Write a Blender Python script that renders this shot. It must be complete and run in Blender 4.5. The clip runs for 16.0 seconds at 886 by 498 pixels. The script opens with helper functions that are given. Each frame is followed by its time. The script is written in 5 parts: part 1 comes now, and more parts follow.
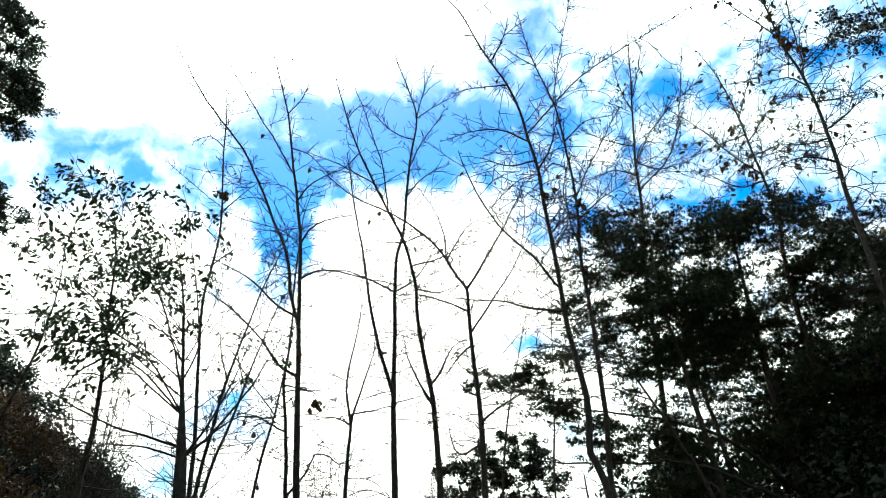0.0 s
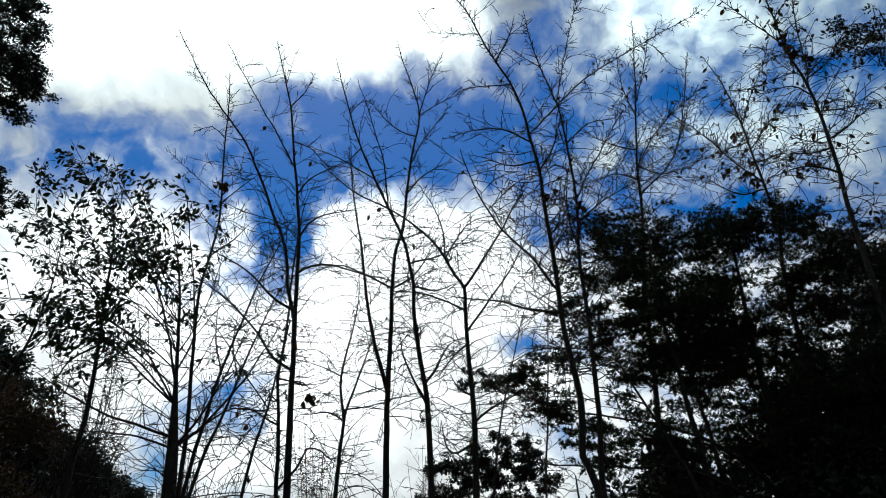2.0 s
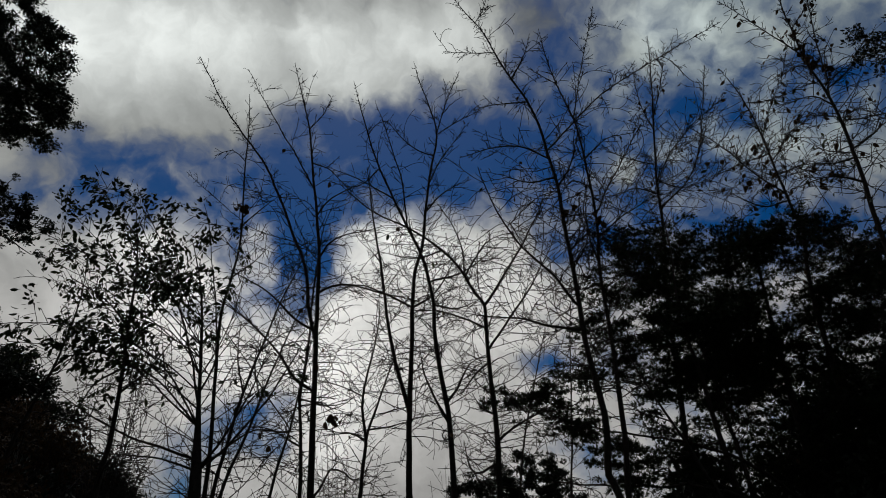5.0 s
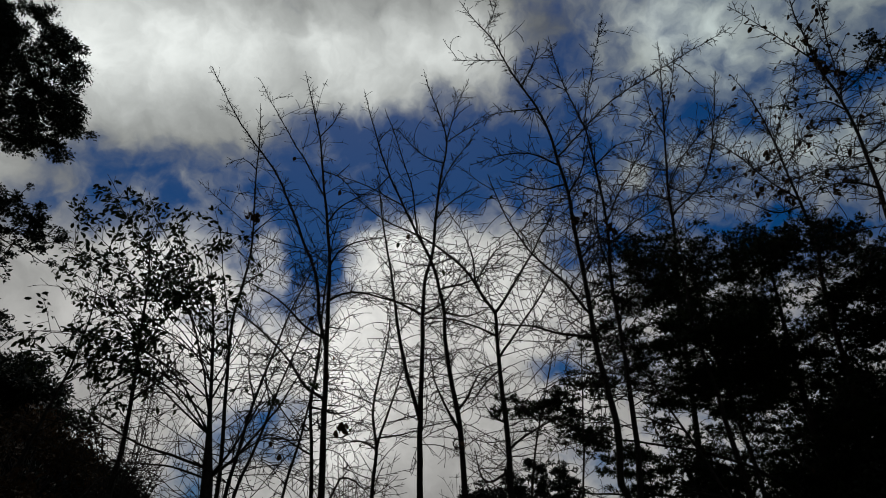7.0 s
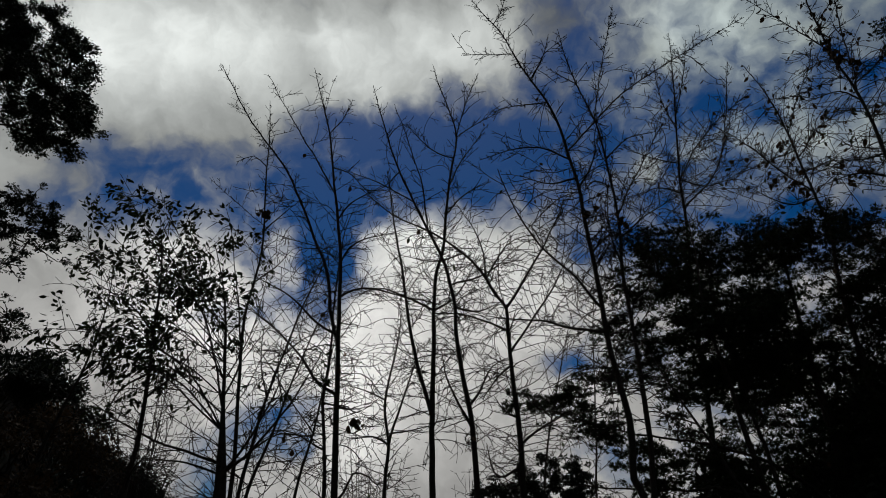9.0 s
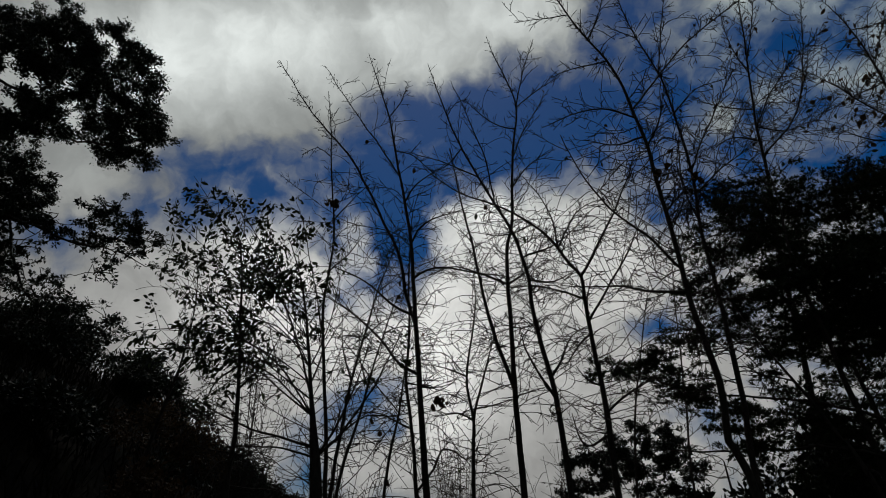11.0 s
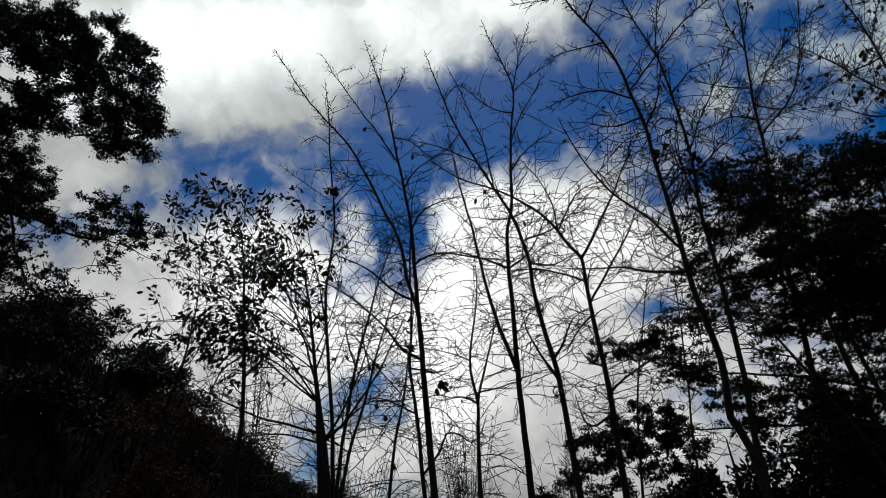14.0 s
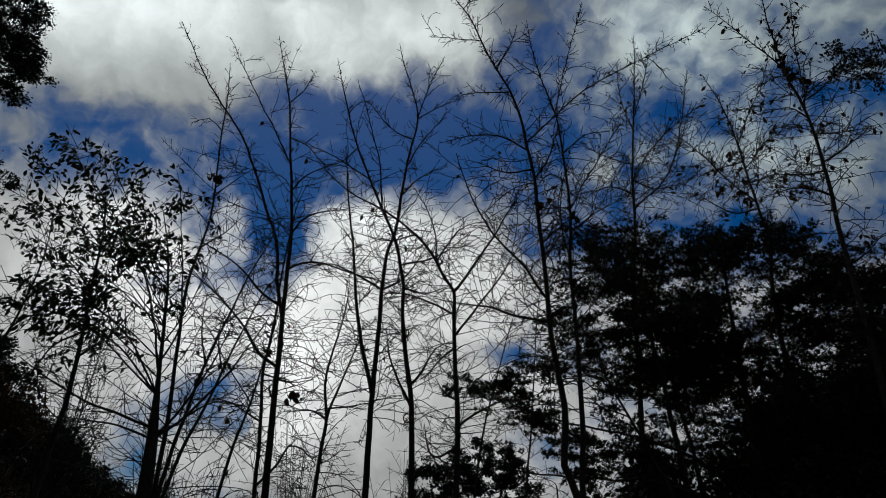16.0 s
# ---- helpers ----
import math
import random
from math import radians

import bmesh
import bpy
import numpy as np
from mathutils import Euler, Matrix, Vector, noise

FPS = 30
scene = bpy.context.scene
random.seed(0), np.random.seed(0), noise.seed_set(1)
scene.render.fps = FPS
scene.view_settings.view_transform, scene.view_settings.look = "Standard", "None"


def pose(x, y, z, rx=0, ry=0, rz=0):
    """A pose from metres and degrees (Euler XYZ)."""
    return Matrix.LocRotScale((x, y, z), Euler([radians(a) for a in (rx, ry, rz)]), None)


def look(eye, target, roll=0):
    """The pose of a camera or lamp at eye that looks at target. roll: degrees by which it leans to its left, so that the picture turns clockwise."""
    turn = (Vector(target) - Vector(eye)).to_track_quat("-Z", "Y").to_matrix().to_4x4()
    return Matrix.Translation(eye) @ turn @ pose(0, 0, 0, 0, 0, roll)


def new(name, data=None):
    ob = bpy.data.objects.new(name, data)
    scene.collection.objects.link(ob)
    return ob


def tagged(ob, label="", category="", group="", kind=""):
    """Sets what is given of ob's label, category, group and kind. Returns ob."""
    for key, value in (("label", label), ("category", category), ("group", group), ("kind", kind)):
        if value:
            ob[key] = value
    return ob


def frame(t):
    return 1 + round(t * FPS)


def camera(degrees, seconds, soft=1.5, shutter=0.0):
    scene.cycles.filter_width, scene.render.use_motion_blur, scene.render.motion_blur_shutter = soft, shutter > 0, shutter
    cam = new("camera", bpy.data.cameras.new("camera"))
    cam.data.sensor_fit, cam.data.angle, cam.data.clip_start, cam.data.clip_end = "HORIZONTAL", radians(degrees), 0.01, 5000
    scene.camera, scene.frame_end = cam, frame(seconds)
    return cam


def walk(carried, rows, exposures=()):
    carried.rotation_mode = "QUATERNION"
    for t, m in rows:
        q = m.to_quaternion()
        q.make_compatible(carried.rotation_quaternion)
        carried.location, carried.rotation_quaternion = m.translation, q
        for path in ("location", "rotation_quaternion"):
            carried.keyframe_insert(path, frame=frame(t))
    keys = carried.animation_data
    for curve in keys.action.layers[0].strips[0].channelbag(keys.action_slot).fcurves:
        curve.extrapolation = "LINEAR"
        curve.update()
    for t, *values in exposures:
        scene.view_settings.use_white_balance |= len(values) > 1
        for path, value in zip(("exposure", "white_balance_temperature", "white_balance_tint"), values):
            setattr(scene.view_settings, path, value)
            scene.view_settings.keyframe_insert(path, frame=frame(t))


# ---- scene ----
# ---- the camera: held at head height, tilted up at the tree tops, turning left and back ----
cam = camera(68.0, 16.0, soft=0.95)
WALK = [
    (0.0, pose(-0.035, -0.040, 1.587, 117.90, 1.83, -2.05)),
    (0.5, pose(-0.034, -0.037, 1.588, 117.80, 1.75, -2.87)),
    (1.0, pose(-0.032, -0.031, 1.589, 118.19, 1.77, -2.61)),
    (1.5, pose(-0.029, -0.025, 1.591, 117.18, 0.55, -3.93)),
    (2.0, pose(-0.025, -0.019, 1.592, 117.74, 0.29, -2.94)),
    (2.5, pose(-0.021, -0.014, 1.592, 118.17, 0.38, -2.88)),
    (3.0, pose(-0.020, -0.011, 1.590, 118.40, 0.58, -2.51)),
    (3.5, pose(-0.019, -0.008, 1.586, 118.47, 0.44, -2.13)),
    (4.0, pose(-0.019, -0.006, 1.582, 118.87, 0.34, -1.80)),
    (6.5, pose(-0.025, -0.003, 1.607, 119.76, 0.29, -0.00)),
    (7.0, pose(-0.022, -0.004, 1.611, 119.94, 0.06, -0.10)),
    (7.5, pose(-0.019, -0.005, 1.614, 119.51, -0.11, -0.11)),
    (8.0, pose(-0.014, -0.004, 1.616, 119.71, 0.04, 0.24)),
    (8.5, pose(-0.008, -0.002, 1.616, 119.71, 0.08, 0.56)),
    (8.7, pose(-0.006, -0.001, 1.616, 119.67, 0.02, 0.75)),
    (10.8, pose(0.041, 0.035, 1.629, 117.75, 1.32, 7.20)),
    (11.0, pose(0.044, 0.035, 1.631, 117.53, 1.35, 8.95)),
    (11.5, pose(0.049, 0.034, 1.636, 116.87, 1.88, 12.29)),
    (12.0, pose(0.051, 0.031, 1.639, 115.87, 1.88, 13.38)),
    (12.5, pose(0.050, 0.026, 1.637, 115.32, 2.10, 13.79)),
    (13.0, pose(0.043, 0.020, 1.626, 115.32, 2.48, 13.15)),
    (13.5, pose(0.033, 0.014, 1.611, 115.91, 2.59, 11.26)),
    (14.0, pose(0.022, 0.009, 1.596, 116.40, 2.55, 9.47)),
    (14.5, pose(0.014, 0.006, 1.583, 116.82, 2.38, 7.54)),
    (15.0, pose(0.009, 0.006, 1.571, 117.25, 2.07, 6.03)),
    (15.5, pose(0.006, 0.008, 1.559, 117.60, 0.51, 2.02)),
    (16.0, pose(0.004, 0.010, 1.548, 118.36, -1.88, -4.75)),
]
walk(cam, WALK, exposures=(
    (0.0, 3.3, 6400, -4), (0.5, 3.2, 6400, -4), (1.0, 2.45, 6100, 0), (1.5, 1.85, 6000, 2), (2.0, 1.35, 6000, 4), (2.5, 0.82, 6000, 6), (3.0, 0.25, 6200, 7),
    (3.5, -0.05, 6400, 9), (4.0, -0.1, 6500, 10), (8.7, -0.1, 6500, 10), (10.8, -0.2, 6500, 10), (11.0, -0.2, 6450, 9), (11.5, 0.3, 6300, 8), (12.0, 0.6, 6350, 9),
    (12.5, 0.6, 6350, 9), (14.5, 0.5, 6350, 9), (15.0, 0.45, 6350, 9), (15.5, 0.25, 6300, 8), (16.0, 0.05, 6250, 8)))

# ---- sky: deep blue with broken cloud, the sun veiled behind the upper cloud ----
SUN_AZ, SUN_EL = -12.0, 58.0      # degrees to the right of north (+y), and up
PITCH = 30.0                      # the sky's own axes lean back by this much

# clouds and blue gaps: across and up from the sky's axis, their half widths (degrees), weight
OUTER_SKY = (
    (-37.9, 12.0, 6.0, 6.0, 0.31),
    (36.4, 11.8, 6.0, 2.2, -0.23),
    (-37.2, 2.0, 3.0, 1.6, -0.22),
    (-42.5, 7.0, 9.0, 3.0, 0.22),
    (-42.1, -1.6, 1.6, 2.2, 0.19),
    (-36.5, -3.6, 6.0, 2.2, 0.15),
    (-40.0, -10.0, 6.0, 4.2, -0.18),
)
UPPER_LEFT_SKY = (
    (-21.2, 16.4, 14.0, 6.0, 0.41),
    (-0.7, 18.1, 6.0, 4.2, 0.37),
    (-21.2, 10.1, 4.2, 1.6, 0.31),
    (-7.8, 13.3, 4.2, 1.6, 0.25),
    (-28.9, 11.3, 4.2, 2.2, 0.21),
    (-3.0, 8.8, 3.0, 2.2, -0.21),
    (-14.8, 12.8, 4.2, 1.6, 0.17),
    (-10.2, 10.9, 4.2, 1.6, -0.15),
    (-7.9, 15.5, 4.2, 2.2, 0.17),
    (-16.9, 10.5, 1.6, 1.6, 0.15),
    (-30.6, 9.1, 1.6, 1.6, 0.16),
)
UPPER_RIGHT_SKY = (
    (20.9, 8.7, 14.0, 9.0, -0.16),
    (4.4, 9.0, 4.2, 1.6, -0.26),
    (11.5, 15.8, 3.0, 4.2, -0.16),
    (20.8, 11.0, 3.0, 2.2, -0.12),
    (18.5, 15.5, 4.2, 3.0, 0.15),
    (4.3, 15.9, 1.6, 2.2, 0.26),
    (6.7, 15.9, 2.2, 3.0, -0.15),
    (25.0, 17.1, 3.0, 1.6, 0.12),
    (29.2, 8.3, 4.2, 1.6, 0.10),
)
MIDDLE_LEFT_SKY = (
    (-3.0, 6.5, 14.0, 6.0, -0.43),
    (-0.4, -0.8, 6.0, 3.0, 0.31),
    (-25.2, 3.3, 9.0, 3.0, -0.24),
    (-27.1, -1.1, 6.0, 2.2, 0.26),
    (-10.1, -0.9, 2.2, 3.0, -0.41),
    (-25.2, 7.6, 4.2, 1.6, -0.21),
    (-10.1, 3.9, 3.0, 1.6, -0.24),
    (-14.7, -1.0, 1.6, 2.2, 0.25),
    (-16.9, -1.0, 1.6, 2.2, -0.21),
    (-7.8, 6.3, 1.6, 1.6, 0.18),
    (-30.6, 7.1, 2.2, 1.6, -0.14),
    (-34.9, 6.1, 1.6, 1.6, 0.15),
    (-10.1, 6.2, 1.6, 1.6, -0.15),
)
MIDDLE_RIGHT_SKY = (
    (27.4, 1.8, 9.0, 3.0, -0.19),
    (14.2, -0.6, 4.2, 2.2, -0.22),
    (27.3, 6.3, 4.2, 1.6, 0.14),
    (16.4, 6.5, 1.6, 2.2, 0.18),
    (9.4, -0.7, 1.6, 2.2, -0.15),
)
LOWER_LEFT_SKY = (
    (-27.1, -9.6, 22.0, 9.0, 0.40),
    (-12.4, -3.3, 4.2, 6.0, -0.36),
    (-16.9, -14.7, 4.2, 2.2, -0.42),
    (-19.1, -5.6, 4.2, 1.6, -0.35),
    (-10.0, -19.6, 6.0, 2.2, 0.27),
    (-21.2, -18.6, 2.2, 3.0, -0.32),
    (-29.0, -17.5, 4.2, 2.2, 0.20),
    (-12.3, -15.0, 1.6, 2.2, -0.18),
    (-10.0, -15.1, 1.6, 2.2, 0.19),
    (-19.1, -3.3, 2.2, 1.6, 0.20),
    (-12.4, -10.4, 4.2, 1.6, 0.13),
    (-14.6, -12.6, 2.2, 1.6, -0.20),
    (-14.6, -17.1, 3.0, 1.6, -0.19),
    (-16.8, -19.0, 2.2, 1.6, 0.18),
    (-10.1, -5.7, 1.6, 1.6, -0.15),
)
LOWER_RIGHT_SKY = (
    (2.2, -15.3, 9.0, 14.0, 0.30),
    (9.6, -10.4, 3.0, 1.6, -0.37),
    (12.0, -12.7, 4.2, 1.6, 0.23),
    (7.0, -3.2, 3.0, 4.2, 0.22),
    (9.7, -19.6, 3.0, 1.6, 0.19),
    (-7.7, -5.7, 4.2, 6.0, 0.17),
    (14.5, -19.3, 22.0, 22.0, 0.07),
    (12.1, -17.3, 4.2, 1.6, -0.22),
    (12.1, -15.0, 1.6, 1.6, 0.16),
    (-7.7, -3.3, 1.6, 1.6, -0.18),
    (14.4, -10.2, 4.2, 2.2, -0.12),
    (14.5, -19.3, 1.6, 1.6, -0.13),
)
# where the cloud is thin and lets the sun through, and where it is thick and grey
BRIGHT_LEFT = (
    (-7.5, -2.1, 14.0, 14.0, 0.62),
    (-24.2, 15.8, 14.0, 5.0, 0.69),
    (-26.2, -10.7, 14.0, 14.0, 0.33),
    (-7.4, -15.0, 3.5, 5.0, 0.15),
    (-31.7, 12.4, 2.5, 3.5, 0.23),
    (-24.2, 0.1, 3.5, 5.0, 0.25),
    (-36.3, 5.4, 5.0, 7.0, 0.13),
    (-20.1, -6.2, 5.0, 2.5, 0.23),
    (-10.4, 16.9, 2.5, 2.5, 0.23),
    (-12.1, -19.2, 7.0, 10.0, 0.11),
    (-16.8, 16.7, 2.5, 2.5, 0.11),
    (-6.7, 14.0, 3.5, 5.0, 0.11),
    (-41.5, 12.6, 10.0, 3.5, 0.10),
    (-8.8, -11.7, 7.0, 2.5, 0.18),
    (-7.8, -17.7, 2.5, 2.5, 0.20),
)
BRIGHT_RIGHT = (
    (23.6, 14.5, 14.0, 14.0, 0.38),
    (0.6, 17.0, 7.0, 3.5, 0.43),
    (13.3, -18.3, 14.0, 14.0, 0.26),
    (30.7, -12.2, 7.0, 10.0, 0.23),
    (8.2, -4.4, 7.0, 5.0, 0.22),
    (19.6, 17.8, 3.5, 2.5, 0.16),
    (32.1, 8.0, 2.5, 2.5, 0.14),
    (-1.7, 0.4, 5.0, 2.5, 0.19),
    (22.3, -8.6, 7.0, 10.0, 0.10),
)
GREY_PARTS = (
    (-18.0, 9.7, 5.0, 5.0, -0.12),
    (8.8, 17.9, 2.5, 3.5, -0.21),
    (-12.7, 14.9, 2.5, 2.5, -0.16),
    (30.0, 15.5, 2.5, 3.5, -0.12),
    (-26.2, -10.7, 5.0, 3.5, -0.14),
    (-13.6, 9.1, 2.5, 2.5, -0.12),
    (-20.2, 13.0, 2.5, 2.5, -0.12),
    (-40.0, -15.0, 10.0, 5.0, -0.09),
)
# out of view: cloud added round the sides to whiten light, thinned overhead to dim it
UNSEEN_SKY = ((140.0, 0.0, 48.0, 80.0, 0.2), (-140.0, 0.0, 48.0, 80.0, 0.2), (0.0, 78.0, 90.0, 26.0, -0.3))


world = bpy.data.worlds.new("sky")
scene.world = world
world.use_nodes = True
wt = world.node_tree
wt.nodes.clear()


def wnode(kind, **inputs):
    n = wt.nodes.new(kind)
    for k, v in inputs.items():
        if hasattr(v, "is_output"):
            wt.links.new(v, n.inputs[int(k[1:])])
        else:
            n.inputs[int(k[1:])].default_value = v
    return n


def wmath(op, a, b=0.0, c=0.0):
    n = wt.nodes.new("ShaderNodeMath")
    n.operation = op
    for i, v in enumerate((a, b, c)):
        if hasattr(v, "is_output"):
            wt.links.new(v, n.inputs[i])
        else:
            n.inputs[i].default_value = v
    return n.outputs[0]


def wvec(op, a, b=(0, 0, 0)):
    n = wt.nodes.new("ShaderNodeVectorMath")
    n.operation = op
    for i, v in enumerate((a, b)):
        if hasattr(v, "is_output"):
            wt.links.new(v, n.inputs[i])
        else:
            n.inputs[i].default_value = v
    return n.outputs["Value"] if op == "DOT_PRODUCT" else n.outputs[0]


def wramp(value, a, b, lo=0.0, hi=1.0):
    n = wt.nodes.new("ShaderNodeMapRange")
    n.interpolation_type = "SMOOTHSTEP"
    wt.links.new(value, n.inputs[0])
    for i, v in enumerate((a, b, lo, hi)):
        n.inputs[1 + i].default_value = v
    return n.outputs[0]


def wnoise(vec, scale, detail, rough, distort=0.0):
    n = wt.nodes.new("ShaderNodeTexNoise")
    wt.links.new(vec, n.inputs["Vector"])
    n.inputs["Scale"].default_value, n.inputs["Detail"].default_value = scale, detail
    n.inputs["Roughness"].default_value, n.inputs["Distortion"].default_value = rough, distort
    return n


way = wt.nodes.new("ShaderNodeTexCoord").outputs["Generated"]
pa = radians(PITCH)
across = wmath("ARCTAN2", wvec("DOT_PRODUCT", way, (1, 0, 0)), wvec("DOT_PRODUCT", way, (0, math.cos(pa), math.sin(pa))))
upward = wmath("ARCSINE", wvec("DOT_PRODUCT", way, (0, -math.sin(pa), math.cos(pa))))
flat = wt.nodes.new("ShaderNodeCombineXYZ")
wt.links.new(wmath("MULTIPLY", across, 57.2958), flat.inputs[0])
wt.links.new(wmath("MULTIPLY", upward, 57.2958), flat.inputs[1])
plain = flat.outputs[0]
# fringes: the outlines are pushed about at two scales
push = wvec("SUBTRACT", wnoise(plain, 0.3, 5.0, 0.52).outputs["Color"], (0.5, 0.5, 0.5))
warped = wvec("ADD", plain, wvec("MULTIPLY", push, (3.6, 3.2, 0.0)))


def banks_at(where, start, banks):
    total = start
    for u, v, su, sv, weight in banks:
        off = wvec("MULTIPLY", wvec("SUBTRACT", where, (u, v, 0)), (1 / su, 1 / sv, 0))
        bump = wmath("EXPONENT", wmath("MULTIPLY", wvec("DOT_PRODUCT", off, off), -1.0))
        total = wmath("MULTIPLY_ADD", bump, weight, total)
    return total


field = wmath("MULTIPLY_ADD", wnoise(warped, 0.42, 5.0, 0.5, 0.15).outputs[0], 0.7, 0.6 - 0.35)
for bank in (OUTER_SKY, UPPER_LEFT_SKY, UPPER_RIGHT_SKY, MIDDLE_LEFT_SKY, MIDDLE_RIGHT_SKY, LOWER_LEFT_SKY, LOWER_RIGHT_SKY, UNSEEN_SKY):
    field = banks_at(warped, field, bank)
cover = wramp(field, 0.28, 0.78)

sky = wt.nodes.new("ShaderNodeTexSky")
sky.sky_type, sky.sun_disc = "NISHITA", False
sky.sun_elevation, sky.sun_rotation = radians(SUN_EL), radians(SUN_AZ)
sky.air_density, sky.dust_density, sky.ozone_density = 1.0, 0.3, 3.0
deep = wnode("ShaderNodeHueSaturation", _0=0.508, _1=1.5, _4=sky.outputs[0])
blue = wnode("ShaderNodeBackground", _0=deep.outputs[0], _1=0.031)

# cloud light: thick grey bellies, bright thin parts, brightest towards the veiled sun
sun_way = (math.sin(radians(SUN_AZ)) * math.cos(radians(SUN_EL)), math.cos(radians(SUN_AZ)) * math.cos(radians(SUN_EL)), math.sin(radians(SUN_EL)))
# unseen cloud away from the sun is dimmed to keep trunks and bank dark
near_sun = wramp(wvec("DOT_PRODUCT", way, sun_way), -0.3, 0.45, 0.12, 1.0)
belly = wramp(wnoise(warped, 0.3, 6.0, 0.55, 0.2).outputs[0], 0.3, 0.7, 0.86, 1.14)
light = wmath("MAXIMUM", banks_at(warped, banks_at(warped, banks_at(warped, 0.16, BRIGHT_LEFT), BRIGHT_RIGHT), GREY_PARTS), 0.1)
thin = wramp(field, 0.28, 1.0, 0.66, 1.0)
glow = wmath("MULTIPLY", wmath("MULTIPLY", near_sun, belly), wmath("MULTIPLY", thin, light))
# low cloud in warm light, the upper veil in neutral light
tint = wt.nodes.new("ShaderNodeMix")
tint.data_type = "RGBA"
wt.links.new(wramp(upward, radians(-8), radians(12)), tint.inputs[0])
tint.inputs[6].default_value, tint.inputs[7].default_value = (1.01, 1.0, 0.965, 1), (0.955, 1.0, 0.97, 1)
green = wt.nodes.new("ShaderNodeMix")
green.data_type = "RGBA"
wt.links.new(wmath("MULTIPLY", wramp(across, radians(3), radians(24)), wramp(upward, radians(0), radians(10))), green.inputs[0])
wt.links.new(tint.outputs[2], green.inputs[6])
green.inputs[7].default_value = (0.87, 1.0, 0.985, 1)
cloud_tint = green.outputs[2]
cloud = wnode("ShaderNodeBackground", _0=cloud_tint, _1=glow)
both = wnode("ShaderNodeMixShader", _0=cover)
wt.links.new(blue.outputs[0], both.inputs[1])
wt.links.new(cloud.outputs[0], both.inputs[2])
wt.links.new(both.outputs[0], wt.nodes.new("ShaderNodeOutputWorld").inputs[0])

sun = new("sun", bpy.data.lights.new("sun", "SUN"))
sun.data.energy, sun.data.angle, sun.data.color = 0.35, radians(12), (1.0, 0.95, 0.87)
sun.matrix_world = look(Vector(sun_way) * 50, (0, 0, 0))

# ---- materials ----
def material(name, dark, light, scale, rough=0.8, bump=0.3, stain=None, stretch=(1, 1, 1), clear=0.0, each=0.0, gloss=0.5):
    """Two scales of noise between two colours, with relief; stain: a third colour in patches; clear: light let through (leaves);
    each: how far single pieces differ in brightness."""
    m = bpy.data.materials.new(name)
    m.use_nodes = True
    t = m.node_tree
    b = t.nodes["Principled BSDF"]
    tc = t.nodes.new("ShaderNodeTexCoord")
    mp = t.nodes.new("ShaderNodeMapping")
    mp.inputs["Scale"].default_value = stretch
    t.links.new(tc.outputs["Object"], mp.inputs[0])
    fine, broad = t.nodes.new("ShaderNodeTexNoise"), t.nodes.new("ShaderNodeTexNoise")
    for n, s, d in ((fine, scale, 6.0), (broad, scale * 0.13, 3.0)):
        t.links.new(mp.outputs[0], n.inputs["Vector"])
        n.inputs["Scale"].default_value, n.inputs["Detail"].default_value, n.inputs["Roughness"].default_value = s, d, 0.65
    ramp = t.nodes.new("ShaderNodeValToRGB")
    ramp.color_ramp.elements[0].position, ramp.color_ramp.elements[1].position = 0.32, 0.7
    ramp.color_ramp.elements[0].color, ramp.color_ramp.elements[1].color = (*dark, 1), (*light, 1)
    t.links.new(fine.outputs[0], ramp.inputs[0])
    colour = ramp.outputs[0]
    if stain:
        mix = t.nodes.new("ShaderNodeMix")
        mix.data_type = "RGBA"
        edge = t.nodes.new("ShaderNodeMapRange")
        edge.inputs[1].default_value, edge.inputs[2].default_value = 0.5, 0.66
        t.links.new(broad.outputs[0], edge.inputs[0])
        t.links.new(edge.outputs[0], mix.inputs[0])
        t.links.new(colour, mix.inputs[6])
        mix.inputs[7].default_value = (*stain, 1)
        colour = mix.outputs[2]
    if each:
        geo = t.nodes.new("ShaderNodeNewGeometry")
        info = t.nodes.new("ShaderNodeObjectInfo")
        add = t.nodes.new("ShaderNodeMath")
        add.operation = "ADD"
        t.links.new(geo.outputs["Random Per Island"], add.inputs[0])
        t.links.new(info.outputs["Random"], add.inputs[1])
        fr = t.nodes.new("ShaderNodeMath")
        fr.operation = "FRACT"
        t.links.new(add.outputs[0], fr.inputs[0])
        vary = t.nodes.new("ShaderNodeMapRange")
        vary.inputs[3].default_value, vary.inputs[4].default_value = 1 - each, 1 + each
        t.links.new(fr.outputs[0], vary.inputs[0])
        hsv = t.nodes.new("ShaderNodeHueSaturation")
        t.links.new(vary.outputs[0], hsv.inputs["Value"])
        t.links.new(colour, hsv.inputs["Color"])
        colour = hsv.outputs[0]
    t.links.new(colour, b.inputs["Base Color"])
    b.inputs["Roughness"].default_value = rough
    b.inputs["Specular IOR Level"].default_value = gloss
    if bump:
        bp = t.nodes.new("ShaderNodeBump")
        bp.inputs["Strength"].default_value, bp.inputs["Distance"].default_value = bump, 0.02
        t.links.new(fine.outputs[0], bp.inputs["Height"])
        t.links.new(bp.outputs[0], b.inputs["Normal"])
    if clear:
        tl = t.nodes.new("ShaderNodeBsdfTranslucent")
        t.links.new(colour, tl.inputs[0])
        ms = t.nodes.new("ShaderNodeMixShader")
        ms.inputs[0].default_value = clear
        t.links.new(b.outputs[0], ms.inputs[1])
        t.links.new(tl.outputs[0], ms.inputs[2])
        t.links.new(ms.outputs[0], t.nodes["Material Output"].inputs[0])
    return m


